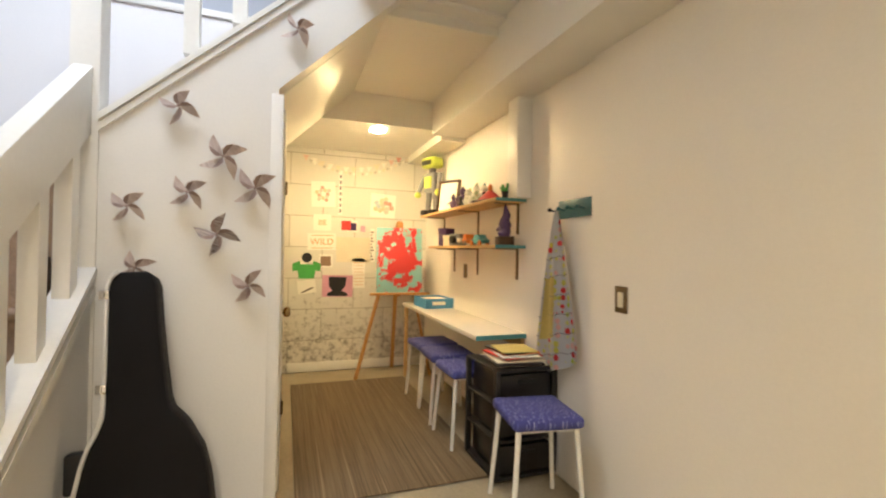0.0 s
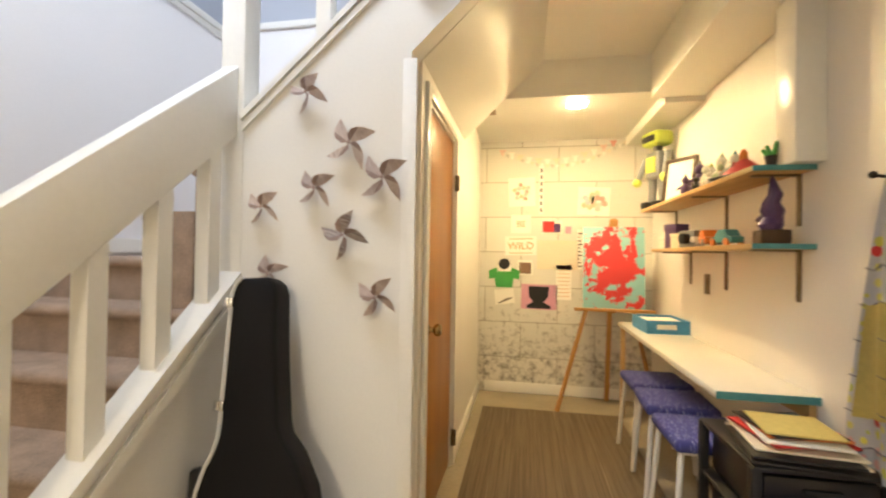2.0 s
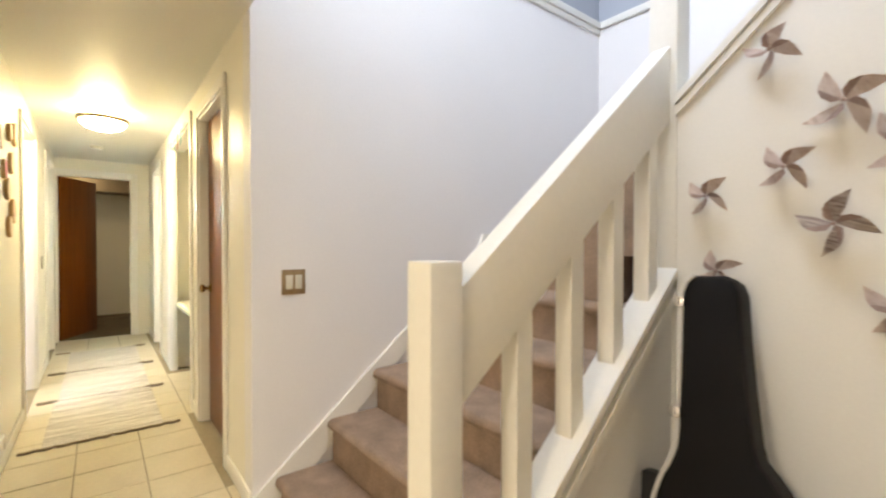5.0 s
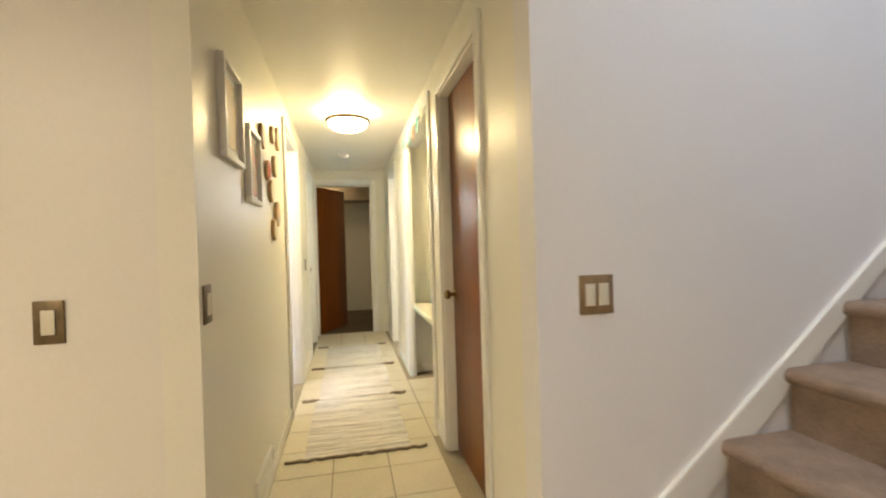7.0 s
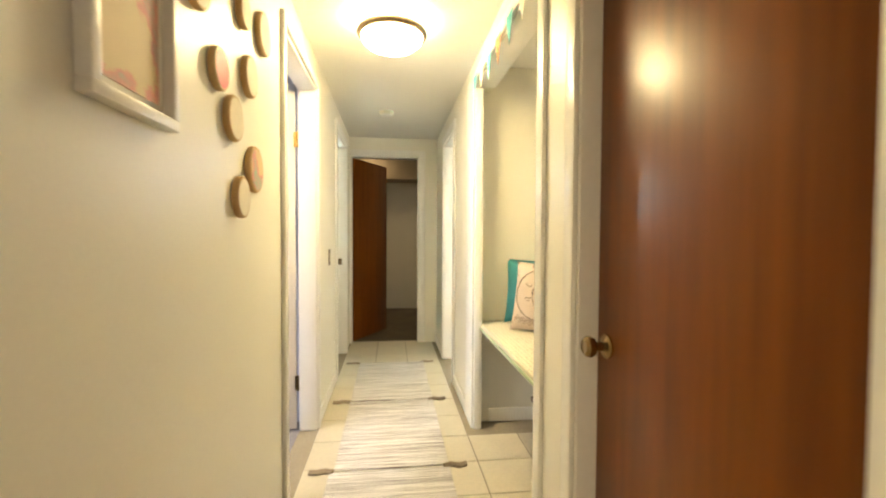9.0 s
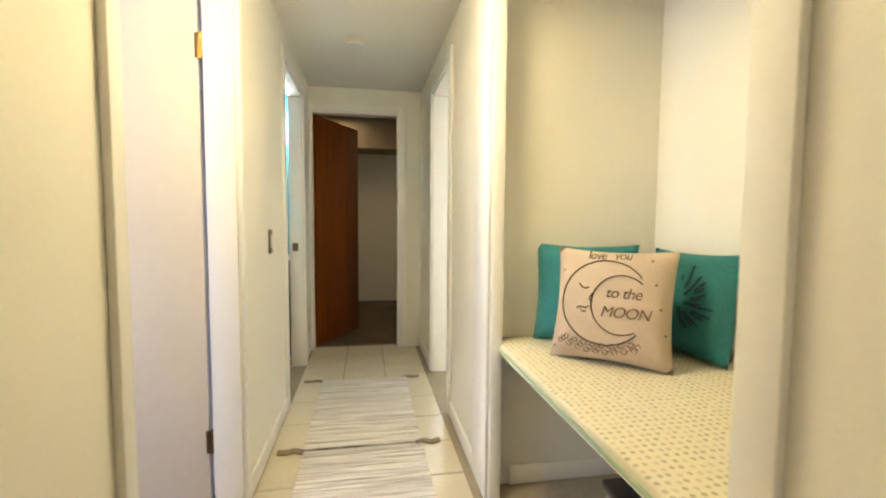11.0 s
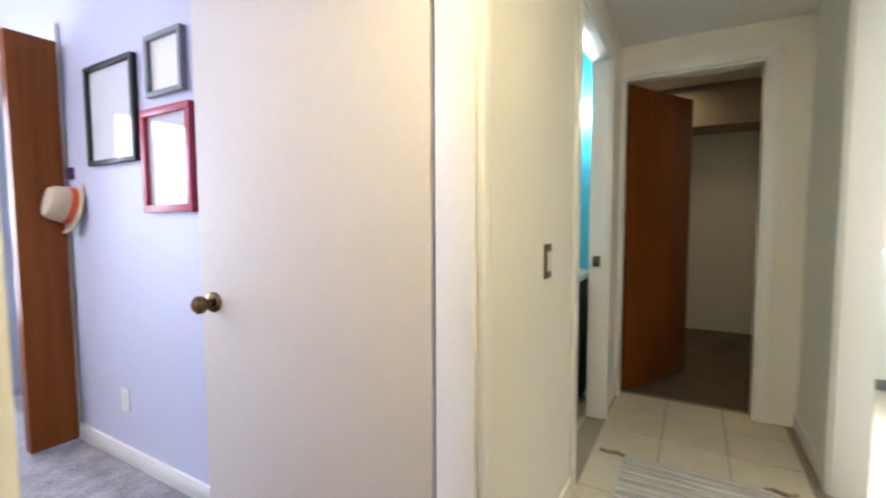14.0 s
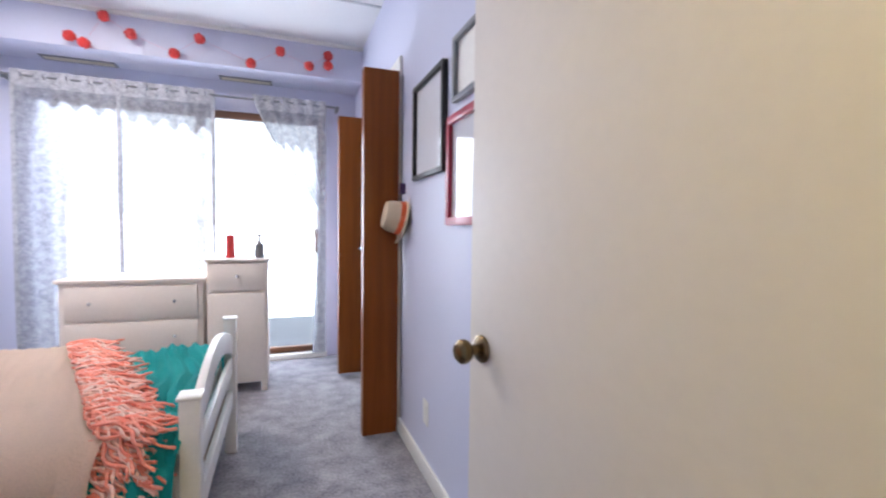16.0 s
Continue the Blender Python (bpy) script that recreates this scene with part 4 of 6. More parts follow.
drawer_tower()
random.seed(4)
for i, (m, what) in enumerate(((M_BLACKPLASTIC, "black"), (M_PAPER2, "cream"), (M_BLACKPLASTIC, "black"), (M_PAPER2, "cream"), (M_RED, "red"), (M_PAPER, "white"), (M_ORANGE, "orange"), (M_BLACKPLASTIC, "black"), (M_APRONYEL, "mustard yellow"))):
    w, l = 0.15 - 0.006 * i + random.uniform(-0.01, 0.01), 0.14 - 0.005 * i + random.uniform(-0.01, 0.01)
    bm = bmesh.new()
    box(bm, -w, w, -l, l, 0, 0.008, 0.003)
    for v in bm.verts:
        v.co.z += 0.016 * (v.co.x / 0.15) ** 2 * (i > 3)
    ob = solid("magazine", bm, m, what + " soft-covered magazine in a pile on the black drawers", "magazine", "pile of magazines")
    ob.matrix_basis = pose(1.79 + random.uniform(-0.02, 0.02), 2.75 + random.uniform(-0.03, 0.03), 0.5865 + 0.0085 * i, 0, 0, random.uniform(-10, 10))

bx = thing("storage_box", "blue cardboard box with an open top on the desk", "box", at=pose(1.86, 4.36, 0.70, 0, 0, 3))
bm = bmesh.new()
box(bm, -0.13, 0.13, -0.16, 0.16, 0, 0.004)
for a in ((-0.13, -0.126, -0.16, 0.16), (0.126, 0.13, -0.16, 0.16), (-0.13, 0.13, -0.16, -0.156), (-0.13, 0.13, 0.156, 0.16)):
    box(bm, *a, 0.004, 0.085)
part("tray", bm, M_BLUEBOX, bx)
part("paper_stack", boxed(-0.12, 0.12, -0.15, 0.15, 0.004, 0.07), M_PAPER, bx)
part("label", boxed(-0.07, 0.05, -0.1605, -0.1602, 0.03, 0.06), M_PAPER, bx)

for nm, z, y0, y1 in (("upper", 1.515, 2.985, 4.60), ("lower", 1.225, 2.985, 4.32)):
    sh = thing("wall_shelf", "pine board shelf with a teal front end on dark brackets", "shelf", "shelves over the desk")
    part("board", boxed(1.79, 2.0, y0 + 0.004, y1, z, z + 0.020, 0.002), M_PINE, sh)
    part("end_edge", boxed(1.79, 2.0, y0, y0 + 0.004, z, z + 0.020), M_TEAL, sh, "teal painted end edge")
    for y in (y0 + 0.10, y0 + 0.72, y1 - 0.12):
        bm = bmesh.new()
        box(bm, 1.992, 2.0, y - 0.011, y + 0.011, z - 0.20, z)
        box(bm, 1.83, 2.0, y - 0.012, y + 0.012, z - 0.008, z)
        part("bracket", bm, M_BRONZE, sh, "dark metal bracket")


def easel():
    ob = thing("easel", "beech folding tripod easel", "easel")
    for p, q in (((1.215, 4.66, 0), (1.62, 4.80, 1.44)), ((1.93, 4.64, 0), (1.66, 4.82, 1.44)), ((1.64, 5.02, 0.0), (1.64, 4.83, 1.40))):
        bm = bmesh.new()
        a, b = Vector(p), Vector(q)
        r = bmesh.ops.create_cube(bm, size=1, matrix=Matrix.Translation((a + b) / 2) @ (b - a).to_track_quat('Z', 'X').to_matrix().to_4x4() @ Matrix.Diagonal((0.018, 0.036, (b - a).length, 1)))
        part("leg", bm, M_EASEL, ob)
    part("ledge", boxed(1.34, 1.92, 4.655, 4.70, 0.775, 0.797, 0.003), M_EASEL, ob)
    part("mast", boxed(1.62, 1.66, 4.79, 4.81, 0.75, 1.49, 0.003), M_EASEL, ob)
    part("clamp", boxed(1.61, 1.67, 4.76, 4.82, 1.425, 1.48, 0.006), M_EASEL, ob)


easel()
cv = thing("canvas_painting", "abstract canvas in red and turquoise on the easel", "painting", at=pose(1.63, 4.690, 0.798, -5, 0, 0))
part("canvas", boxed(-0.225, 0.225, 0.0, 0.020, 0, 0.625, 0.003), M_CANVAS, cv)

# coat hooks and apron
hk = thing("coat_hook_rack", "dark teal wooden hook board on the wall", "hook rack")
part("board", boxed(1.985, 2.0, 2.345, 2.62, 1.385, 1.48, 0.003), M_DARKTEAL, hk)
for y in (2.40, 2.48, 2.56, 2.64):
    bm = bmesh.new()
    rod(bm, (1.99, y, 1.425), (1.945, y, 1.432), 0.005, seg=8)
    ball(bm, (1.942, y, 1.433), 0.011)
    part("hook", bm, M_BLACKPLASTIC if y > 2.6 else M_DARKTEAL, hk)


def apron():
    """Cloth that hangs gathered from one hook and widens to its hem."""
    ob = thing("apron", "child's apron printed with cherries, hanging from a hook", "apron")
    bm = bmesh.new()
    rows, cols = 22, 22
    grid = []
    for i in range(rows + 1):
        f = i / rows
        z = 1.43 - 0.85 * f
        w = 0.016 + 0.155 * min(1, f * 1.25) ** 0.8
        row = []
        for j in range(cols + 1):
            s = j / cols * 2 - 1
            y = 2.595 + s * w - 0.03 * f
            x = 1.958 - 0.020 * math.sin(5.5 * s + 1.1 + f) * min(1, 0.25 + f) - 0.018 * (1 - s * s) * (0.3 + f)
            row.append(bm.verts.new((min(x, 1.992), y, z + 0.035 * (s * s) * (f > 0.9) - 0.05 * f * s)))
        grid.append(row)
    for a, b in zip(grid, grid[1:]):
        for j in range(cols):
            bm.faces.new((a[j], a[j + 1], b[j + 1], b[j]))
    bmesh.ops.solidify(bm, geom=bm.faces[:], thickness=0.003)
    part("cloth", bm, M_APRON, ob)
    bm = bmesh.new()
    g2 = []
    for i in range(9):
        f = 0.42 + 0.38 * i / 8
        w = 0.016 + 0.155 * min(1, f * 1.25) ** 0.8
        row = []
        for j in range(7):
            s = -0.15 + 1.0 * j / 6
            y = 2.595 + s * w - 0.03 * f
            x = 1.950 - 0.020 * math.sin(5.5 * s + 1.1 + f) * min(1, 0.25 + f) - 0.018 * (1 - s * s) * (0.3 + f)
            row.append(bm.verts.new((x, y, 1.43 - 0.85 * f - 0.05 * f * s)))
        g2.append(row)
    for a, b in zip(g2, g2[1:]):
        for j in range(6):
            bm.faces.new((a[j], a[j + 1], b[j + 1], b[j]))
    bmesh.ops.solidify(bm, geom=bm.faces[:], thickness=0.002)
    part("pocket", bm, M_APRONYEL, ob, "plain yellow pocket")
    for f in (0.30, 0.42, 0.54, 0.66, 0.78, 0.90):
        bm = bmesh.new()
        w = 0.016 + 0.155 * min(1, f * 1.25) ** 0.8
        pts = []
        for j in range(25):
            s = j / 12 - 1
            pts.append((1.952 - 0.020 * math.sin(5.5 * s + 1.1 + f) * min(1, 0.25 + f) - 0.018 * (1 - s * s) * (0.3 + f), 2.595 + s * w - 0.03 * f, 1.43 - 0.85 * f - 0.05 * f * s + 0.005 * math.sin(14 * s)))
        part("trim_tape", tube(bm, pts, 0.0019, 5), M_TRIMTAPE, ob, "dark wavy printed line")


apron()

# recessed bulb in the low ceiling
bl = thing("ceiling_bulb", "lit round bulb in a recess of the nook ceiling", "ceiling lamp", at=pose(1.285, 4.17, 2.19))
part("trim_ring", hoop(bmesh.new(), [(0.066, 0.0), (0.070, -0.004), (0.064, -0.005)], 24), M_WHITEPLASTIC, bl)
part("socket", lathe(bmesh.new(), [(0.030, 0.12), (0.028, 0.06), (0.022, 0.05)], 20), M_WHITEPLASTIC, bl)
part("bulb", ball(bmesh.new(), (0, 0, 0.020), 0.042), M_BULB, bl)

# hall dome lamp and smoke detector
lp = thing("ceiling_lamp", "lit frosted dome lamp with a bronze rim", "ceiling lamp", at=pose(-3.79, 1.105, HC))
part("canopy", lathe(bmesh.new(), [(0.060, 0.0), (0.060, -0.012), (0.035, -0.016), (0.035, -0.050)], 28), M_WHITEPLASTIC, lp, "white ceiling canopy")
part("rim", hoop(bmesh.new(), [(0.156, -0.050), (0.168, -0.052), (0.172, -0.066), (0.164, -0.082), (0.153, -0.084)]), M_BRONZE, lp, "bronze rim")
for k in range(3):
    a = radians(120 * k + 20)
    part("arm", rod(bmesh.new(), (0.03 * math.cos(a), 0.03 * math.sin(a), -0.046), (0.160 * math.cos(a), 0.160 * math.sin(a), -0.056), 0.004, seg=8), M_BRONZE, lp)
part("dome", lathe(bmesh.new(), [(0.150, -0.080), (0.143, -0.102), (0.115, -0.126), (0.070, -0.142), (0.015, -0.148)], 32), M_GLOBE, lp, "lit frosted glass dome")
sd = thing("smoke_detector", "white round smoke detector on the ceiling", "smoke detector", at=pose(-5.40, 1.06, HC))
part("housing", lathe(bmesh.new(), [(0.062, 0), (0.062, -0.012), (0.052, -0.026), (0.030, -0.032)], 28), M_IVORY, sd)
part("vent_ring", lathe(bmesh.new(), [(0.050, -0.026), (0.048, -0.034), (0.036, -0.034)], 28), M_WHITEPLASTIC, sd)

# ---- hall ----


def wall_picture(x0, x1, z0, z1, art, label, mat=0.035):
    ob = thing("framed_picture", label, "picture", "pictures in the hall")
    bm = bmesh.new()
    w = 0.022
    for a in ((x0, x1, z0, z0 + w), (x0, x1, z1 - w, z1), (x0, x0 + w, z0 + w, z1 - w), (x1 - w, x1, z0 + w, z1 - w)):
        box(bm, a[0], a[1], 0.656, 0.682, a[2], a[3], 0.002)
    part("frame", bm, M_FRAMEWHITE, ob, "white wooden frame")
    part("mount", boxed(x0 + w, x1 - w, 0.657, 0.662, z0 + w, z1 - w), M_PAPER, ob)
    part("art", boxed(x0 + w + mat, x1 - w - mat, 0.662, 0.664, z0 + w + mat, z1 - w - mat), art, ob, "watercolour in warm pinks and greens")


wall_picture(-2.17, -1.89, 1.50, 1.86, M_ART2, "white framed pastel picture on the hall wall")
wall_picture(-2.53, -2.27, 1.385, 1.72, M_ART1, "white framed abstract picture on the hall wall", 0.02)
for i, (x, z, r, m) in enumerate(((-2.651, 1.758, 0.062, M_BARK), (-2.971, 1.843, 0.048, M_BARK), (-3.17, 1.865, 0.068, M_BARK), (-2.777, 1.604, 0.052, M_RED), (-3.021, 1.669, 0.060, M_BARK), (-2.878, 1.505, 0.060, M_BARK), (-3.064, 1.39, 0.070, M_ART1), (-2.938, 1.292, 0.058, M_BARK))):
    bm = bmesh.new()
    turn = Matrix.Translation((x, 0.657, z)) @ Matrix.Rotation(radians(-90), 4, 'X') @ Matrix.Diagonal((1, 1.06, 1, 1))
    lathe(bm, [(r * 0.98, 0), (r, 0.004), (r, 0.014), (r * 0.96, 0.018)], 22, turn)
    ob = thing("wood_slice", "round wooden slice ornament with a painted face" if m is not M_BARK else "round wooden slice ornament on the wall", "wall decoration", "wooden slices on the hall wall")
    part("rim", bm, M_BARK, ob)
    bm = bmesh.new()
    lathe(bm, [(r * 0.88, 0.0182), (r * 0.88, 0.0192)], 22, turn)
    part("face", bm, m if m is not M_BARK else M_PAPER2, ob)

for i, (x0, x1) in enumerate(((-3.77, -2.80), (-4.69, -3.79), (-5.64, -4.71))):
    ob = thing("rag_rug", "striped white and brown rag runner on the hall floor", "rug", "runners along the hall")
    part("weave", boxed(x0, x1, 0.82 if i else 0.80, 1.40, 0.0, 0.010, 0.003), M_RUNNER, ob)
    for x in (x0, x1):
        pts = [(x + 0.010 * math.sin(9 * k), 0.70 + 0.79 * k / 20, 0.008) for k in range(21)]
        for lo, hi in ((0, 20),) if i == 0 and x == x1 else ((0, 3), (17, 20)):
            part("braid_end", tube(bmesh.new(), pts[lo:hi + 1], 0.0085), M_BRAID, ob, "brown knotted braid end")

reg = thing("wall_register", "white slotted heating register low on the hall wall", "vent")
part("backing", boxed(-2.65, -2.27, 0.656, 0.660, 0.095, 0.180), M_GREYPLASTIC, reg)
bm = bmesh.new()
for a in ((-2.66, -2.26, 0.088, 0.104), (-2.66, -2.26, 0.172, 0.188), (-2.66, -2.645, 0.104, 0.172), (-2.275, -2.26, 0.104, 0.172)):
    box(bm, a[0], a[1], 0.656, 0.674, a[2], a[3], 0.002)
part("frame", bm, M_TRIM, reg)
for k in range(5):
    part("slat", boxed(-2.645, -2.275, 0.660, 0.669, 0.108 + 0.013 * k, 0.115 + 0.013 * k), M_TRIM, reg)

bn = thing("bench", "built-in white bench with a pale patterned cushion in the niche", "bench")
part("seat_board", boxed(-4.298, -3.034, 1.66, 2.376, 0.585, 0.612, 0.003), M_TRIM, bn)
part("cushion", boxed(-4.296, -3.036, 1.645, 2.374, 0.613, 0.645, 0.010, 3), M_BENCHCLOTH, bn, "pale quilted seat cushion")
part("piping", boxed(-4.296, -3.036, 1.638, 1.646, 0.612, 0.624, 0.003), M_SAGE, bn, "sage green piping")
part("cleat", boxed(-4.298, -4.27, 1.70, 2.376, 0.52, 0.585), M_TRIM, bn)
ob = thing("storage_bin", "dark storage bin under the bench", "bin", at=pose(-3.45, 2.0, 0))
part("body", boxed(-0.22, 0.22, -0.2, 0.2, 0, 0.36, 0.012), M_GREYPLASTIC, ob)
part("lid", boxed(-0.23, 0.23, -0.21, 0.21, 0.361, 0.39, 0.008), M_BLACKPLASTIC, ob)


def cushion(name, m, w, h, d, cloth, label):
    """A plump square cushion with drawn-out corners, standing on its edge; its face is -y."""
    ob = thing(name, label, "cushion", "cushions on the bench", m)
    bm = bmesh.new()
    n = 18
    for side in (-1, 1):
        g = []
        for i in range(n + 1):
            u = i / n * 2 - 1
            row = []
            for j in range(n + 1):
                v = j / n * 2 - 1
                pinch = 1 - 0.07 * (1 - u * u) * abs(v) ** 3
                pinch2 = 1 - 0.07 * (1 - v * v) * abs(u) ** 3
                th = (max(0, 1 - u ** 4) * max(0, 1 - v ** 4)) ** 0.55
                row.append(bm.verts.new((u * w / 2 * pinch2, side * (d / 2 * th + 0.002), h / 2 + v * h / 2 * pinch)))
            g.append(row)
        for a, b in zip(g, g[1:]):
            for j in range(n):
                f = (a[j], a[j + 1], b[j + 1], b[j])
                bm.faces.new(f)
    bmesh.ops.remove_doubles(bm, verts=bm.verts[:], dist=0.0045)
    part("cover", bm, cloth, ob)
    return ob


cushion("cushion", pose(-4.16, 1.98, 0.645, -10, 0, 62), 0.40, 0.40, 0.15, M_TEALCLOTH, "teal cushion standing in the niche corner")
cushion("cushion", pose(-3.97, 2.26, 0.645, -10, 0, 10), 0.38, 0.385, 0.14, M_TEALCLOTH, "teal cushion standing against the niche wall")
moon = cushion("cushion", pose(-3.90, 1.93, 0.645, -14, 0, 48), 0.40, 0.40, 0.14, M_LINEN, "linen cushion printed with a brown crescent moon")
# crescent moon print: two arcs, face lines and lettering bars on the front of the cover


def bulge(x, z, w=0.40, d=0.14):
    u, v = x / (w / 2), (z - w / 2) / (w / 2)
    return -(d / 2 * (max(0, 1 - u ** 4) * max(0, 1 - v ** 4)) ** 0.55 + 0.0045)


def ink_line(bm, pts, r=0.0022):
    for a, b in zip(pts, pts[1:]):
        rod(bm, (a[0], bulge(*a), a[1]), (b[0], bulge(*b), b[1]), r, seg=5)


bm = bmesh.new()
ink_line(bm, [(0.142 * math.cos(radians(t)) - 0.012, 0.205 + 0.142 * math.sin(radians(t))) for t in range(38, 323, 8)], 0.0022)
ink_line(bm, [(0.094 * math.cos(radians(t)) + 0.040, 0.200 + 0.098 * math.sin(radians(t))) for t in range(48, 306, 9)], 0.0020)
part("moon_print", bm, M_INK, moon, "brown printed crescent moon")
bm = bmesh.new()
ink_line(bm, [(-0.098, 0.262), (-0.088, 0.250), (-0.074, 0.246), (-0.064, 0.252)], 0.0024)
ink_line(bm, [(-0.052, 0.232), (-0.062, 0.212), (-0.050, 0.205)], 0.0018)
ink_line(bm, [(-0.100, 0.178), (-0.088, 0.184), (-0.072, 0.180), (-0.060, 0.186)], 0.0024)
ink_line(bm, [(-0.088, 0.172), (-0.078, 0.166), (-0.068, 0.170)], 0.0018)
part("moon_face", bm, M_INK, moon, "sleeping face lines of the moon")
bm = bmesh.new()
for k in range(26):
    cx, cz = -0.150 + 0.0100 * k, 0.062 - 0.022 * math.sin(math.pi * k / 25) + 0.010 * (k % 3)
    ink_line(bm, [(cx + 0.009 * math.cos(1.3 * t + k), cz + 0.009 * math.sin(1.3 * t + k)) for t in range(5)], 0.0014)
part("flower_print", bm, M_FADEDINK, moon, "faded brown floral scroll")
for k in range(22):
    x, z = -0.175 + 0.35 * ((k * 37) % 22) / 21, 0.04 + 0.33 * ((k * 13) % 22) / 21
    if math.hypot(x + 0.012, z - 0.205) > 0.158 and (abs(x) > 0.11 or 0.1 < z < 0.3):
        bm = bmesh.new()
        ink_line(bm, [(x - 0.004, z), (x + 0.004, z + 0.001)], 0.002)
        ink_line(bm, [(x, z - 0.004), (x + 0.001, z + 0.004)], 0.002)
        part("star_print", bm, M_FADEDINK, moon, "small brown star")
for words, x, z, size in (("love", -0.082, 0.352, 0.040), ("you", 0.006, 0.354, 0.040), ("to the", -0.010, 0.222, 0.050), ("MOON", -0.022, 0.158, 0.050)):
    cu = bpy.data.curves.new("lettering", 'FONT')
    cu.body, cu.size, cu.extrude, cu.shear, cu.space_character = words, size, 0.0008, 0.25, 0.92
    ob = new("lettering", cu)
    cu.materials.append(M_FADEDINK)
    ob.parent = moon
    ob.matrix_basis = pose(x, bulge(x + 0.05, z + 0.015) - 0.002, z, 90, 0, 0)
for dark in [o for o in bpy.data.objects if o.name.startswith("cushion") and o is not moon]:
    for k in range(15):
        a = radians(-80 + 20 * (k % 9) + 7 * (k // 9))
        bm = bmesh.new()
        r0, r1 = 0.03 + 0.02 * (k % 3), 0.09 + 0.014 * (k % 4)
        pts = [(0.02 + r * math.cos(a + 0.25 * r / 0.15), 0.20 + r * math.sin(a + 0.25 * r / 0.15)) for r in (r0, (r0 + r1) / 2, r1)]
        for p, q in zip(pts, pts[1:]):
            rod(bm, (p[0], bulge(p[0], p[1], 0.40, 0.145), p[1]), (q[0], bulge(q[0], q[1], 0.40, 0.145), q[1]), 0.005, 0.0035, seg=5)
        part("leaf_print", bm, M_NAVY, dark, "dark navy printed frond")

# bunting over the niche
for i, x in enumerate((-4.10, -3.92, -3.74, -3.55, -3.36, -3.18)):
    bm = bmesh.new()
    zt = 2.10 - 0.02 * math.sin(math.pi * i / 5)
    prism(bm, [(x - 0.05, zt), (x + 0.05, zt), (x, zt - 0.125)], "y", 1.5785, 1.5800)
    solid("bunting_flag", bm, (M_TEAL, M_PAPER2, M_SAGE, M_ORANGE)[i % 4] if i % 2 else surface("aqua_felt", (0.10, 0.48, 0.52), 0.9), "small felt bunting flag over the niche", "bunting", "bunting over the niche")

# bathroom vanity and laundry cupboard seen through the far doorways
ob = thing("bath_vanity", "white bathroom vanity with a dark front", "vanity", at=pose(-6.05, 0.16, 0))
part("body", boxed(-0.24, 0.24, -0.35, 0.35, 0.08, 0.80, 0.004), M_BLACKPLASTIC, ob)
part("countertop", boxed(-0.25, 0.26, -0.36, 0.36, 0.80, 0.84, 0.006), M_WHITEPLASTIC, ob)
ob = thing("bath_lamp", "lit bathroom wall lamp", "wall lamp", at=pose(-6.28, 0.42, 1.84))
part("shade", ball(bmesh.new(), (0.05, 0, 0), 0.06), surface("lit_bath_globe", (1.0, 0.97, 0.92), 0.5, vary=0, emit=130), ob)
part("backplate", boxed(-0.015, 0.0, -0.05, 0.05, -0.05, 0.05, 0.004), M_CHROME, ob)
ob = thing("laundry_cabinet", "white laundry cabinet with drawer front", "cabinet", at=pose(-7.65, 2.3, 0))
part("body", boxed(-0.30, 0.30, -0.5, 0.5, 0.08, 0.76, 0.004), M_WHITEPLASTIC, ob)
part("countertop", boxed(-0.31, 0.32, -0.52, 0.52, 0.76, 0.93, 0.006), M_WHITEMETAL, ob)
part("drawer", boxed(0.301, 0.316, -0.48, 0.48, 0.58, 0.74, 0.004), M_WHITEPLASTIC, ob)
part("plinth", boxed(-0.28, 0.26, -0.48, 0.48, 0.0, 0.08), M_GREYPLASTIC, ob)
for nm, x, y, s in (("strike_plate", -5.75, 1.645, 1), ("strike_plate", -6.01, 0.60, 1)):
    solid(nm, boxed(x + 0.012, x + 0.022, y - 0.02, y + 0.02, 0.89, 0.95, 0.002) if y > 1 else boxed(x + 0.008, x + 0.022, y - 0.02, y + 0.02, 0.89, 0.95, 0.002), M_BRONZE, "bronze strike plate in the door jamb", "strike plate")

# ---- bedroom ----
win = tagged(new("window_1"), "sliding glass door in a brown frame", "window", kind="structure")
bm = bmesh.new()
for a in ((-4.13, -2.16, 0.05, 0.10), (-4.13, -2.16, 2.10, 2.16), (-4.13, -4.08, 0.10, 2.10), (-2.21, -2.16, 0.10, 2.10), (-3.17, -3.10, 0.10, 2.10)):
    box(bm, a[0], a[1], -3.53, -3.47, a[2], a[3], 0.004)
part("window_frame", bm, M_ALU, win)
for x0, x1 in ((-4.08, -3.17), (-3.10, -2.21)):
    p = part("pane", boxed(x0, x1, -3.504, -3.498, 0.10, 2.10), M_GLASS, win)
    p.visible_shadow = False
part("window_sill", boxed(-4.16, -2.13, -3.50, -3.40, 0.0, 0.05, 0.004), M_TRIM, win)
part("handle", boxed(-4.075, -4.055, -3.47, -3.44, 0.95, 1.17, 0.004), M_ALU, win)


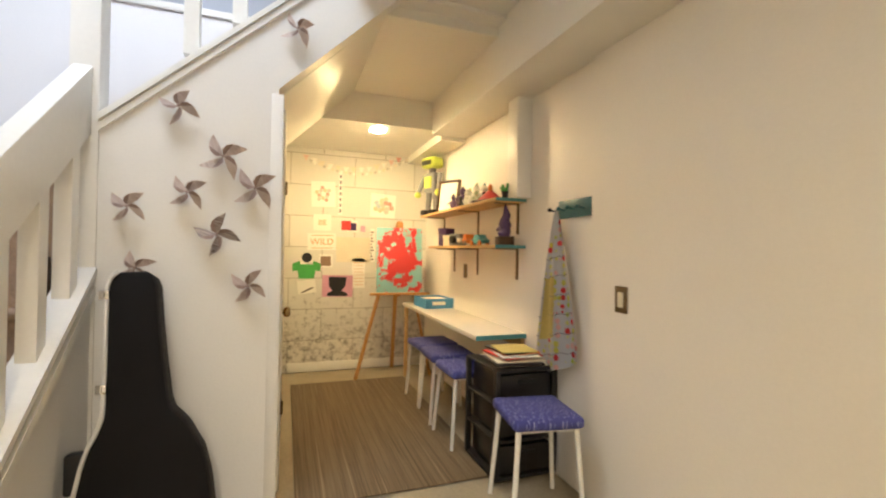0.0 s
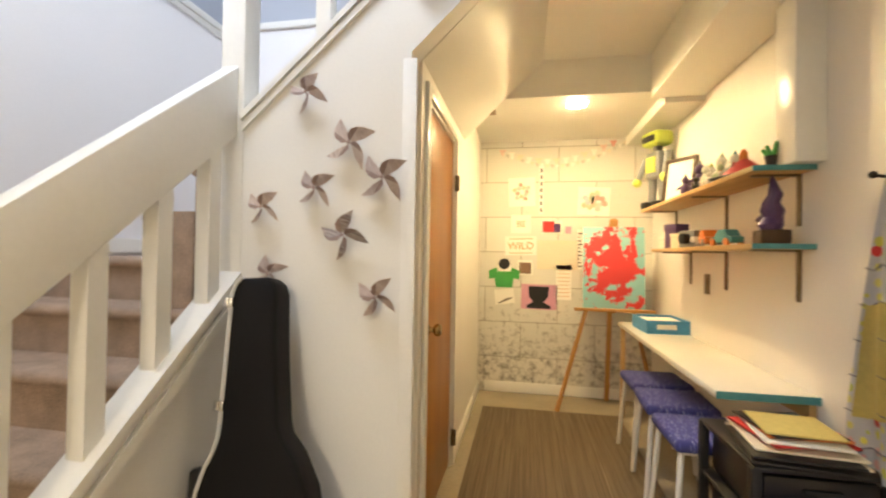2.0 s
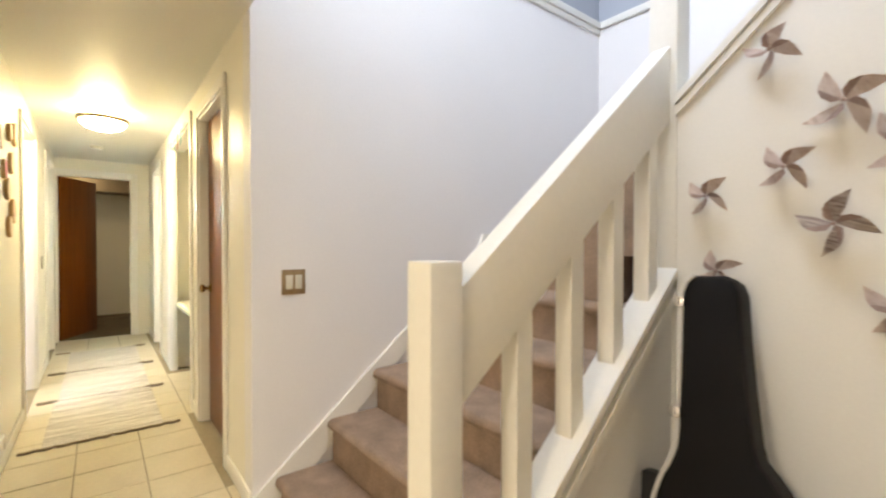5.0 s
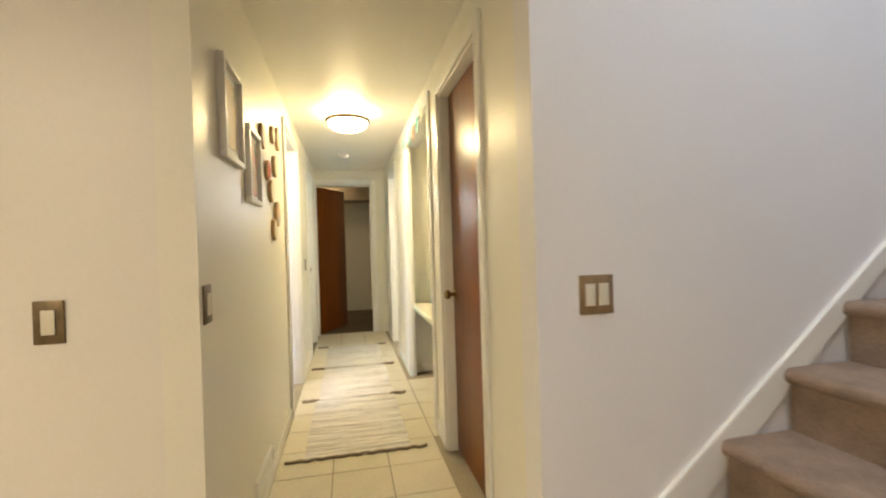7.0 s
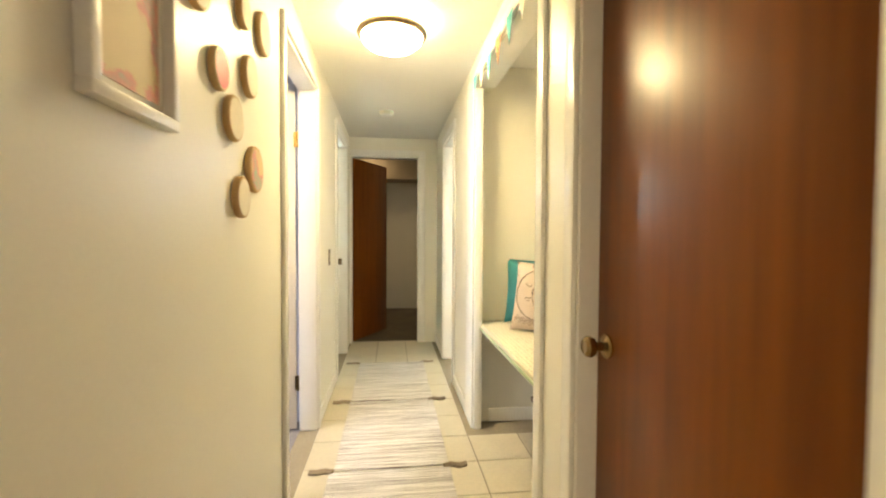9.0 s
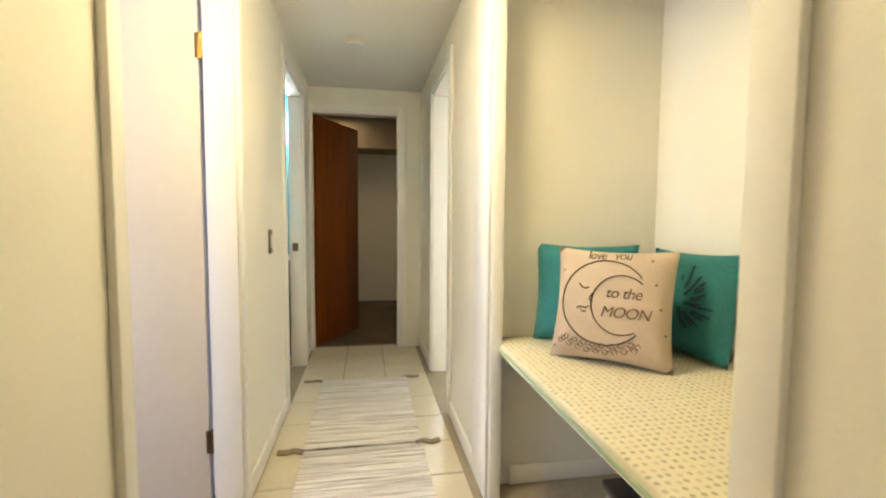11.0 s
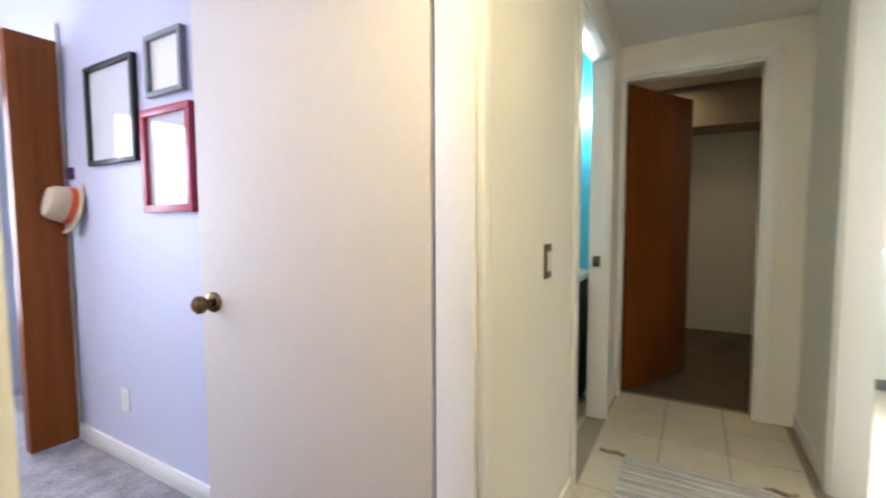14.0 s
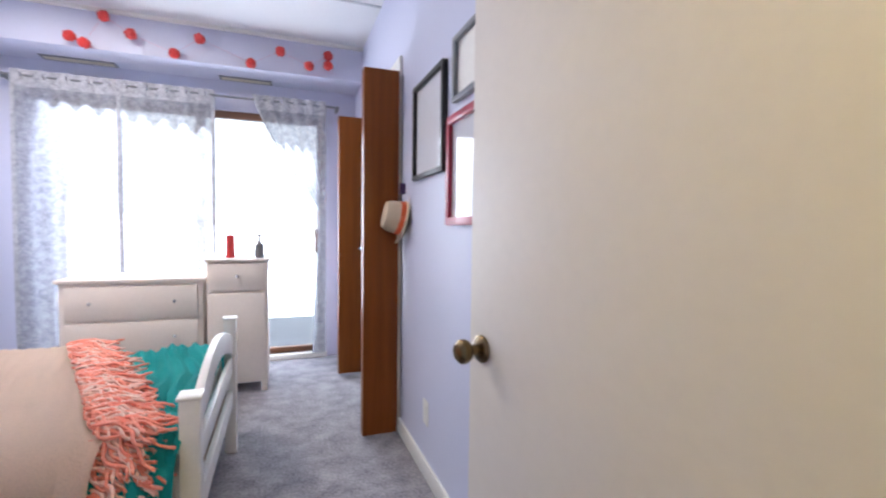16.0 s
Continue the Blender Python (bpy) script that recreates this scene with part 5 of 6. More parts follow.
def curtain(x0, x1, tie, label):
    """A sheer hung from rings; with tie it is drawn aside to x1 below the middle."""
    ob = thing("curtain", label, "curtain", "sheer curtains at the glass door")
    bm = bmesh.new()
    nx, nz = 50 if not tie else 70, 30
    g = []
    for i in range(nz + 1):
        f = i / nz
        z = 2.27 - 2.20 * f
        row = []
        for j in range(nx + 1):
            s = j / nx
            lo, hi = x0, x1
            if tie:
                k = min(1, f / 0.42)
                hi = x1 + (x0 + 0.06 - x1) * (k ** 1.3) if f < 0.42 else x0 + 0.06 + 0.10 * (f - 0.42)
            x = lo + (hi - lo) * s
            y = -3.30 + 0.015 * math.sin(s * (30 if not tie else 34) + 0.8 * math.sin(3 * f)) * (0.6 + 0.4 * f)
            row.append(bm.verts.new((x, y, z)))
        g.append(row)
    for a, b in zip(g, g[1:]):
        for j in range(nx):
            bm.faces.new((a[j], a[j + 1], b[j + 1], b[j]))
    part("sheer", bm, M_SHEER, ob)
    for nm, za, zb, ja, jb in (("header", 2.275, 2.155, 0, nx), ("hem", 2.155, 0.30, nx - 2, nx), ("hem", 2.155, 0.30, 0, 2)):
        if tie and nm == "hem" and ja == 0:
            continue
        bm = bmesh.new()
        rows = 3 if nm == "header" else 24
        gg = []
        for i in range(rows + 1):
            z = za + (zb - za) * i / rows
            f = min(1, max(0, (2.27 - z) / 2.20))
            row = []
            for j in range(ja, jb + 1):
                s = j / nx
                hi = x1
                if tie:
                    hi = x1 + (x0 + 0.06 - x1) * (min(1, f / 0.42) ** 1.3)
                row.append(bm.verts.new((x0 + (hi - x0) * s, -3.290 + 0.015 * math.sin(s * (30 if not tie else 34) + 0.8 * math.sin(3 * f)) * (0.6 + 0.4 * f), z)))
            gg.append(row)
        for a, b in zip(gg, gg[1:]):
            for j in range(len(a) - 1):
                bm.faces.new((a[j], a[j + 1], b[j + 1], b[j]))
        part(nm, bm, M_LACE, ob, "grey patterned lace band")
    n = max(4, int(abs(x1 - x0) / 0.13))
    for k in range(n):
        x = x0 + (x1 - x0) * (k + 0.5) / n
        bm = bmesh.new()
        for t in range(10):
            a0, a1 = 2 * math.pi * t / 10, 2 * math.pi * (t + 1) / 10
            rod(bm, (x, -3.30 + 0.024 * math.cos(a0), 2.235 + 0.024 * math.sin(a0)), (x, -3.30 + 0.024 * math.cos(a1), 2.235 + 0.024 * math.sin(a1)), 0.005, seg=6)
        part("ring", bm, M_CHROME, ob, "silver eyelet ring")


curtain(-1.98, -2.64, False, "grey patterned sheer curtain, drawn across the glass door")
curtain(-2.61, -3.27, False, "grey patterned sheer curtain, drawn across the glass door")
curtain(-4.14, -3.55, True, "grey patterned sheer curtain, tied back to the side")
rd = thing("curtain_rod", "dark metal curtain rod", "curtain rod")
part("bar", rod(bmesh.new(), (-4.25, -3.30, 2.235), (-1.90, -3.30, 2.235), 0.010), M_GREYPLASTIC, rd)
for x in (-4.24, -1.92):
    part("bracket", boxed(x - 0.01, x + 0.01, -3.44, -3.295, 2.222, 2.248), M_GREYPLASTIC, rd)
for x0, x1 in ((-2.60, -2.14), (-3.70, -3.30)):
    ob = thing("ceiling_vent", "long dark slotted vent under the soffit", "vent", "vents under the soffit")
    bm = bmesh.new()
    for a in ((x0, x1, -3.40, -3.385), (x0, x1, -3.315, -3.30), (x0, x0 + 0.015, -3.385, -3.315), (x1 - 0.015, x1, -3.385, -3.315)):
        box(bm, a[0], a[1], a[2], a[3], 2.392, 2.3995)
    part("frame", bm, M_GREYPLASTIC, ob)
    part("backing", boxed(x0 + 0.015, x1 - 0.015, -3.385, -3.315, 2.397, 2.3995), M_BLACKPLASTIC, ob)
    for k in range(4):
        part("slat", boxed(x0 + 0.015, x1 - 0.015, -3.378 + 0.017 * k, -3.374 + 0.017 * k, 2.391, 2.397), M_IVORY, ob)

# garland of red pompoms along the soffit
POMS = ((-2.633, 2.611), (-2.441, 2.446), (-2.52, 2.413), (-2.79, 2.513), (-3.215, 2.548), (-3.053, 2.42), (-3.559, 2.42), (-3.767, 2.539), (-3.983, 2.459), (-4.128, 2.556), (-4.128, 2.479))
rng = random.Random(7)
for x, z in POMS:
    bm = bmesh.new()
    bmesh.ops.create_icosphere(bm, subdivisions=3, radius=0.036, matrix=Matrix.Translation((x, -2.985, z)))
    for v in bm.verts:
        v.co += (v.co - Vector((x, -2.985, z))) * rng.uniform(-0.16, 0.16)
    solid("pompom", bm, M_RED, "red paper pompom on a string along the soffit", "pompom", "pompom garland")
bm = bmesh.new()
order = sorted(POMS)
for a, b in zip(order, order[1:]):
    rod(bm, (a[0], -2.985, a[1]), (b[0], -2.985, b[1]), 0.0012, seg=5)
solid("garland_string", bm, M_PINK, "thin string of the pompom garland", "string")


def frame_on_closet_wall(y0, y1, z0, z1, w, fm, inner, label):
    ob = thing("framed_picture", label, "picture", "pictures in the bedroom")
    bm = bmesh.new()
    for a in ((y0, y1, z0, z0 + w), (y0, y1, z1 - w, z1), (y0, y0 + w, z0 + w, z1 - w), (y1 - w, y1, z0 + w, z1 - w)):
        box(bm, BX + 0.001, BX + 0.026, a[0], a[1], a[2], a[3], 0.002)
    part("frame", bm, fm, ob)
    part("print", boxed(BX + 0.001, BX + 0.008, y0 + w, y1 - w, z0 + w, z1 - w), inner, ob, "pale print behind glass")


frame_on_closet_wall(-1.44, -1.005, 1.42, 1.875, 0.022, M_BLACKPLASTIC, M_MIRRORGLASS, "black framed print behind glass on the lilac wall")
frame_on_closet_wall(-0.955, -0.60, 1.195, 1.62, 0.03, surface("crimson_frame", (0.42, 0.03, 0.07), 0.35), M_MIRRORGLASS, "crimson framed print on the lilac wall")
frame_on_closet_wall(-0.90, -0.64, 1.665, 1.91, 0.02, M_GREYPLASTIC, M_PAPER, "small grey framed drawing on the lilac wall")
hat = thing("straw_hat", "pale straw hat with an orange band, hanging on the wall", "hat", at=pose(BX + 0.015, -1.66, 1.235, 0, 78, 0))
part("crown", lathe(bmesh.new(), [(0.092, 0.0), (0.090, 0.03), (0.085, 0.075), (0.070, 0.105), (0.035, 0.112), (0.004, 0.106)], 28), M_STRAW, hat)
part("brim", lathe(bmesh.new(), [(0.088, 0.002), (0.118, -0.004), (0.142, 0.006), (0.142, 0.010), (0.118, 0.001), (0.090, 0.008)], 32), M_STRAW, hat)
part("band", lathe(bmesh.new(), [(0.0935, 0.006), (0.0925, 0.034), (0.090, 0.034)], 28), surface("orange_band", (0.72, 0.12, 0.04), 0.7), hat, "orange hat band")
solid("wall_hook", boxed(BX, BX + 0.03, -1.672, -1.648, 1.37, 1.43, 0.006), M_PURPLE, "small dark wall hook above the hat", "hook")


def dresser():
    tall = thing("dresser_tower", "tall narrow white cabinet with a drawer and a door", "cabinet", at=pose(-3.482, -2.89, 0))
    part("body", boxed(-0.195, 0.195, -0.22, 0.22, 0.07, 0.935, 0.004), M_CREAM, tall)
    part("top", boxed(-0.212, 0.205, -0.235, 0.245, 0.936, 0.958, 0.006), M_CREAM, tall)
    dr = part("drawer", boxed(-0.175, 0.175, 0.221, 0.238, 0.735, 0.925, 0.006), M_CREAM, tall)
    part("knob", ball(bmesh.new(), (0, 0.250, 0.835), 0.012), M_CHROME, dr, "glass knob")
    part("door", boxed(-0.175, 0.175, 0.221, 0.238, 0.10, 0.715, 0.006), M_CREAM, tall)
    for sx in (-1, 1):
        for sy in (-1, 1):
            part("leg", boxed(sx * 0.17 - 0.02, sx * 0.17 + 0.02, sy * 0.195 - 0.02, sy * 0.195 + 0.02, 0, 0.07, 0.003), M_CREAM, tall)
    low = thing("dresser", "low wide white chest of drawers before the window", "dresser", at=pose(-2.865, -2.89, 0))
    part("body", boxed(-0.40, 0.40, -0.22, 0.22, 0.07, 0.808, 0.004), M_CREAM, low)
    part("top", boxed(-0.41, 0.42, -0.235, 0.245, 0.809, 0.832, 0.006), M_CREAM, low)
    for z in (0.10, 0.335, 0.57):
        dr = part("drawer", boxed(-0.37, 0.37, 0.221, 0.238, z, z + 0.215, 0.006), M_CREAM, low)
        for x in (-0.235, 0.235):
            part("knob", ball(bmesh.new(), (x, 0.250, z + 0.11), 0.012), M_CHROME, dr, "glass knob")
    for sx in (-1, 1):
        for sy in (-1, 1):
            part("leg", boxed(sx * 0.375 - 0.02, sx * 0.375 + 0.02, sy * 0.195 - 0.02, sy * 0.195 + 0.02, 0, 0.07, 0.003), M_CREAM, low)


dresser()
cn = thing("candle", "red pillar candle on the tall cabinet", "candle", at=pose(-3.43, -2.75, 0.958))
part("wax", lathe(bmesh.new(), [(0.030, 0), (0.031, 0.01), (0.030, 0.155), (0.026, 0.165), (0.006, 0.158)], 20), M_RED, cn)
part("wick", rod(bmesh.new(), (0, 0, 0.155), (0, 0.003, 0.180), 0.0018, seg=6), M_INK, cn)
bt = thing("glass_bottle", "clear bottle with a round stopper on the tall cabinet", "bottle", at=pose(-3.62, -2.75, 0.958))
part("glass", lathe(bmesh.new(), [(0.030, 0), (0.034, 0.02), (0.034, 0.09), (0.014, 0.115), (0.012, 0.14)], 20), M_GREYPLASTIC, bt)
part("stopper", ball(bmesh.new(), (0, 0, 0.158), 0.018), M_CHROME, bt)


def bed():
    """Footboard towards the closet, mattress and covers reaching into the room."""
    ob = thing("bed", "white wooden bed with an arched footboard", "bed")
    x = -3.52
    for y, h in ((-0.745, 0.675), (-1.80, 0.70)):
        part("post", boxed(x - 0.028, x + 0.028, y - 0.03, y + 0.03, 0, h, 0.006), M_BEDWHITE, ob)
        part("post_cap", boxed(x - 0.034, x + 0.034, y - 0.036, y + 0.036, h, h + 0.012, 0.004), M_BEDWHITE, ob)
    bm = bmesh.new()
    top = [(-0.775 - 0.995 * i / 12, 0.615 + 0.105 * math.sin(math.pi * i / 12)) for i in range(13)]
    prism(bm, top + [(p[0], p[1] - 0.095) for p in reversed(top)], "x", x - 0.014, x + 0.014, 0.004)
    part("arched_rail", bm, M_BEDWHITE, ob)
    for z in (0.42, 0.25):
        part("rail", boxed(x - 0.012, x + 0.012, -1.77, -0.775, z, z + 0.085, 0.004), M_BEDWHITE, ob)
    for y in (-0.735, -1.815):
        part("side_rail", boxed(x + 0.028, -1.84, y - 0.012, y + 0.012, 0.22, 0.36, 0.004), M_BEDWHITE, ob)
    part("headboard", boxed(-1.84, -1.805, -1.83, -0.72, 0, 1.0, 0.008), M_BEDWHITE, ob)
    part("slat_base", boxed(x + 0.03, -1.845, -1.80, -0.75, 0.27, 0.30), M_PINE, ob)
    part("mattress", boxed(x + 0.035, -1.845, -1.79, -0.76, 0.30, 0.53, 0.04, 3), M_PAPER, ob)


bed()


def cover(name, x0, x1, y0, y1, z, cloth, label, wrinkle, drop, skew=0.0):
    """A cloth over the bed, rumpled, hanging down at both long sides."""
    bm = bmesh.new()
    nx, ny = 190, 48
    g = []
    for i in range(nx + 1):
        row = []
        for j in range(ny + 1):
            s = (j / ny * 2 - 1) * (1 + drop)
            edge = x0 + skew * min(1, max(0, (s + 1) / 2))
            x = edge + (x1 - edge) * i / nx
            yc, hw = (y0 + y1) / 2, (y1 - y0) / 2
            over = max(0, abs(s) - 1)
            d, bend = hw * over, 0.14
            turn = min(d / bend, radians(68))
            rest = max(0.0, d - bend * turn)
            y = yc + hw * max(-1, min(1, s)) + math.copysign(bend * math.sin(turn) + rest * math.cos(turn), s)
            y += math.copysign(0.02 * math.sin(30 * x) * min(1, over * 4), s)
            zz = z - bend * (1 - math.cos(turn)) - rest * math.sin(turn)
            zz += 0.8 * wrinkle * noise.noise(Vector((x * 13 + 3 * y, y * 4, z))) + 0.22 * wrinkle * math.sin(x * 120 + 30 * y + 5 * noise.noise(Vector((x * 4, y * 4, 1))))
            y += 0.5 * wrinkle * noise.noise(Vector((x * 14, zz * 4, 3))) * (over > 0)
            row.append(bm.verts.new((x, y, zz)))
        g.append(row)
    for a, b in zip(g, g[1:]):
        for j in range(ny):
            bm.faces.new((a[j], a[j + 1], b[j + 1], b[j]))
    bmesh.ops.solidify(bm, geom=bm.faces[:], thickness=0.008)
    return solid(name, bm, cloth, label, "bedding")


cover("bed_sheet", -3.500, -1.86, -1.81, -0.74, 0.560, M_SHEET, "rumpled turquoise bedspread on the bed", 0.045, 0.62)
cover("throw_blanket", -2.86, -1.86, -1.82, -0.73, 0.604, M_THROW, "peach throw blanket laid over the bedspread", 0.008, 0.7, -0.46)


def fringe(colour, label, count):
    """Short curling yarns along the edge of the throw, on the bed and down its side."""
    verts, faces = [], []
    for k in range(count):
        f = rng.random() * 1.28
        if f < 1:
            p, heading, fall = Vector((-2.84 - 0.46 * f, -1.82 + 1.09 * f, 0.616)), math.pi - 0.25, -0.10
        else:
            down = 0.30 * (f - 1) / 0.28
            p, heading, fall = Vector((-3.30, -0.73 + 0.75 * down, 0.616 - 0.8 * down)), math.pi - 0.2, -0.35
        p += Vector((rng.uniform(-0.04, 0.02), 0, rng.uniform(0, 0.012)))
        heading += rng.uniform(-0.6, 0.6)
        curl, phase = rng.uniform(0.3, 0.9), rng.uniform(0, 6.3)
        for n in range(rng.choice((7, 8, 9, 10, 11))):
            a = heading + curl * math.sin(1.1 * n + phase)
            side, up = Vector((-math.sin(a), math.cos(a), 0)), Vector((0, 0, 1))
            base = len(verts)
            r = 0.0052 * (1 + 0.18 * math.sin(2.4 * n + phase))
            for j in range(5):
                t = 2 * math.pi * j / 5
                verts.append(p + r * (math.cos(t) * side + math.sin(t) * up))
            if n:
                for j in range(5):
                    faces.append((base - 5 + j, base - 5 + (j + 1) % 5, base + (j + 1) % 5, base + j))
            p = p + 0.019 * Vector((math.cos(a), math.sin(a), fall + 0.3 * math.sin(0.9 * n + phase)))
    me = bpy.data.meshes.new("throw_fringe")
    me.from_pydata(verts, [], faces)
    me.materials.append(colour)
    me.polygons.foreach_set("use_smooth", [True] * len(me.polygons))
    tagged(new("throw_fringe", me), label, "fringe", kind="stuff")


fringe(M_CORAL, "coral yarn fringe of the throw", 560)
fringe(M_PALEYARN, "cream and pink yarn fringe of the throw", 330)

# ---- papers and banners on the block wall ----


def paper(x, z, w, h, m, label, turn=0.0):
    ob = thing("paper_print", label, "poster", "prints on the block wall", pose(x, 5.0685, z, 90, 0, 0) @ pose(0, 0, 0, 0, 0, turn))
    part("sheet", boxed(-w / 2, w / 2, -h / 2, h / 2, 0, 0.0012), m, ob)
    return ob


def words_on(ob, text, x, y, size, m):
    cu = bpy.data.curves.new("lettering", 'FONT')
    cu.body, cu.size, cu.extrude, cu.align_x = text, size, 0.0004, 'CENTER'
    cu.materials.append(m)
    t = new("lettering", cu)
    t.parent = ob
    t.matrix_basis = pose(x, y, 0.0016)


def disc(bm, x, y, r, z0=0.0013, z1=0.0018, seg=16):
    lathe(bm, [(r, z0), (r, z1)], seg, Matrix.Translation((x, y, 0)))
    return bm


M_RUST = surface("rust_ink", (0.68, 0.32, 0.09), 0.7)
ob = paper(0.93, 1.745, 0.23, 0.25, M_PAPER, "white sheet with a ring of red and pink dabs", 2)
for k in range(11):
    a = 2 * math.pi * k / 11
    r = 0.065 if k % 2 else 0.04
    part("dab", disc(bmesh.new(), r * math.cos(a), r * math.sin(a), 0.018), (M_CORALPAPER, M_PALEPINK, M_PALETAN)[k % 3], ob)
ob = paper(1.095, 1.76, 0.035, 0.42, M_PAPER, "narrow strip of small photographs")
for k in range(7):
    part("photo", boxed(-0.010, 0.010, -0.19 + 0.057 * k, -0.155 + 0.057 * k, 0.0014, 0.0020), M_GREYPLASTIC, ob)
ob = paper(1.53, 1.66, 0.26, 0.24, M_PAPER, "sheet with a cloud of red, green and yellow dabs", -3)
for k in range(14):
    a = 2.4 * k
    r = 0.022 * math.sqrt(k)
    part("dab", disc(bmesh.new(), 1.15 * r * math.cos(a), r * math.sin(a), 0.024), (M_PALEPINK, M_PALESAGE, M_PALETAN, M_CORALPAPER, M_PALEBLUE)[k % 5], ob)
ob = paper(0.925, 1.465, 0.17, 0.16, M_PAPER, "white sheet lettered BE in brown")
words_on(ob, "BE", 0, -0.025, 0.075, M_RUST)
ob = paper(0.925, 1.275, 0.27, 0.165, M_PAPER, "white sheet lettered WILD in rust brown", 1)
words_on(ob, "WILD", 0, -0.03, 0.088, M_RUST)
for z in (-0.066, 0.058):
    part("rule", boxed(-0.10, 0.10, z, z + 0.006, 0.0014, 0.0018), M_RUST, ob)
ob = paper(1.185, 1.44, 0.17, 0.115, M_PAPER, "white card with a red and dark picture")
part("picture", boxed(-0.075, 0.02, -0.045, 0.05, 0.0014, 0.002), M_RED, ob)
part("picture", boxed(0.02, 0.075, -0.045, 0.03, 0.0014, 0.002), M_PURPLE, ob)
ob = paper(1.325, 1.415, 0.05, 0.06, M_PINK, "small pink card pinned to the wall")
ob = paper(1.235, 1.20, 0.34, 0.25, M_PAPER2, "large blank cream sheet")
ob = paper(1.425, 1.25, 0.055, 0.34, M_PAPER, "long narrow list with dark marks")
for k in range(10):
    part("mark", boxed(-0.018, 0.016 - 0.01 * (k % 3), -0.15 + 0.031 * k, -0.138 + 0.031 * k, 0.0014, 0.0018), M_INK, ob)
ob = paper(0.965, 1.085, 0.13, 0.13, M_PAPER, "small print of a dark portrait")
part("picture", boxed(-0.05, 0.05, -0.05, 0.045, 0.0014, 0.002), surface("sepia_ink", (0.28, 0.18, 0.12), 0.7), ob)
ob = thing("paper_cutout", "green paper cut-out with a black and white top", "wall decoration", at=pose(0.785, 5.066, 1.0, 90, 0, 0))
bm = bmesh.new()
prism(bm, [(-0.07, -0.09), (0.07, -0.09), (0.085, -0.01), (0.13, -0.02), (0.135, 0.055), (0.06, 0.085), (-0.06, 0.085), (-0.135, 0.055), (-0.13, -0.02), (-0.085, -0.01)], "z", 0, 0.003)
part("body", bm, M_GREEN, ob)
part("patch", boxed(-0.06, 0.06, 0.05, 0.10, 0.0032, 0.005, 0.001), M_PAPER, ob)
part("cap", disc(bmesh.new(), 0, 0.115, 0.048, 0.0032, 0.006), M_BLACKPLASTIC, ob)
ob = paper(1.085, 0.835, 0.30, 0.215, M_PINK, "pink print with a black cup shape", -1)
bm = bmesh.new()
prism(bm, [(-0.09, 0.09), (0.085, 0.09), (0.075, 0.0), (0.04, -0.045), (0.10, -0.075), (0.10, -0.10), (-0.10, -0.10), (-0.10, -0.075), (-0.05, -0.045), (-0.085, 0.0)], "z", 0.0014, 0.0022)
part("silhouette", bm, M_BLACKPLASTIC, ob)
ob = paper(0.79, 0.83, 0.17, 0.13, M_PAPER, "white scrap of paper with dark scribbles", 7)
for k in range(5):
    part("mark", boxed(-0.06 + 0.02 * k, -0.03 + 0.024 * k, -0.055 + 0.008 * k, -0.045 + 0.008 * k, 0.0014, 0.0018), M_INK, ob)
ob = paper(1.29, 0.965, 0.13, 0.30, M_PAPER, "white sheet with ruled lines", 0)
for k in range(8):
    part("mark", boxed(-0.05, 0.05, -0.12 + 0.032 * k, -0.116 + 0.032 * k, 0.0014, 0.0018), M_RUST, ob)


def banner(n, z0, sag, xa, xb, h, mats, group, label):
    bm = bmesh.new()
    pts = [(xa + (xb - xa) * k / 24, 5.058, z0[0] + (z0[1] - z0[0]) * k / 24 - sag * math.sin(math.pi * k / 24)) for k in range(25)]
    for a, b in zip(pts, pts[1:]):
        rod(bm, a, b, 0.0015, seg=5)
    solid("banner_string", bm, M_PAPER2, "string of the paper banner", "string")
    for i in range(n):
        k = (i + 0.5) / n
        x, z = xa + (xb - xa) * k, z0[0] + (z0[1] - z0[0]) * k - sag * math.sin(math.pi * k)
        w = (xb - xa) / n * 0.40
        bm = bmesh.new()
        prism(bm, [(x - w, z), (x + w, z), (x, z - h)], "y", 5.057, 5.0582)
        solid("banner_flag", bm, mats[i % len(mats)], label, "banner", group)


banner(26, (2.10, 2.20), 0.17, 0.74, 1.84, 0.034, (M_PAPER2, M_GREYPAPER, M_PAPER), "small flags on the block wall", "small grey and cream paper flag on a string")
banner(13, (2.13, 2.19), 0.13, 0.72, 1.72, 0.060, (M_PALEPINK, M_PAPER, M_PAPER2, M_PAPER, M_PAPER2, M_PAPER, M_PAPER2, M_PAPER, M_PAPER, M_PAPER2, M_PAPER, M_PALEPINK, M_CORALPAPER), "pink flags on the block wall", "pale pink and cream paper flag on a string")

# ---- things on the shelves ----
UP, LOW = 1.535, 1.245
rb = thing("toy_robot", "lime and grey plastic toy robot on the shelf end", "toy", at=pose(1.875, 4.50, UP, 0, 0, -70))
for sx in (-1, 1):
    part("foot", boxed(sx * 0.06 - 0.035, sx * 0.06 + 0.035, -0.07, 0.04, 0, 0.05, 0.012), M_BLACKPLASTIC, rb)
    part("leg", rod(bmesh.new(), (sx * 0.06, 0, 0.05), (sx * 0.045, 0, 0.22), 0.026, 0.032), M_GREYPLASTIC, rb)
    part("arm", rod(bmesh.new(), (sx * 0.115, 0, 0.38), (sx * 0.15, -0.05, 0.22), 0.024, 0.020), M_GREYPLASTIC, rb)
    part("fist", ball(bmesh.new(), (sx * 0.152, -0.055, 0.20), 0.032), M_LIME, rb)
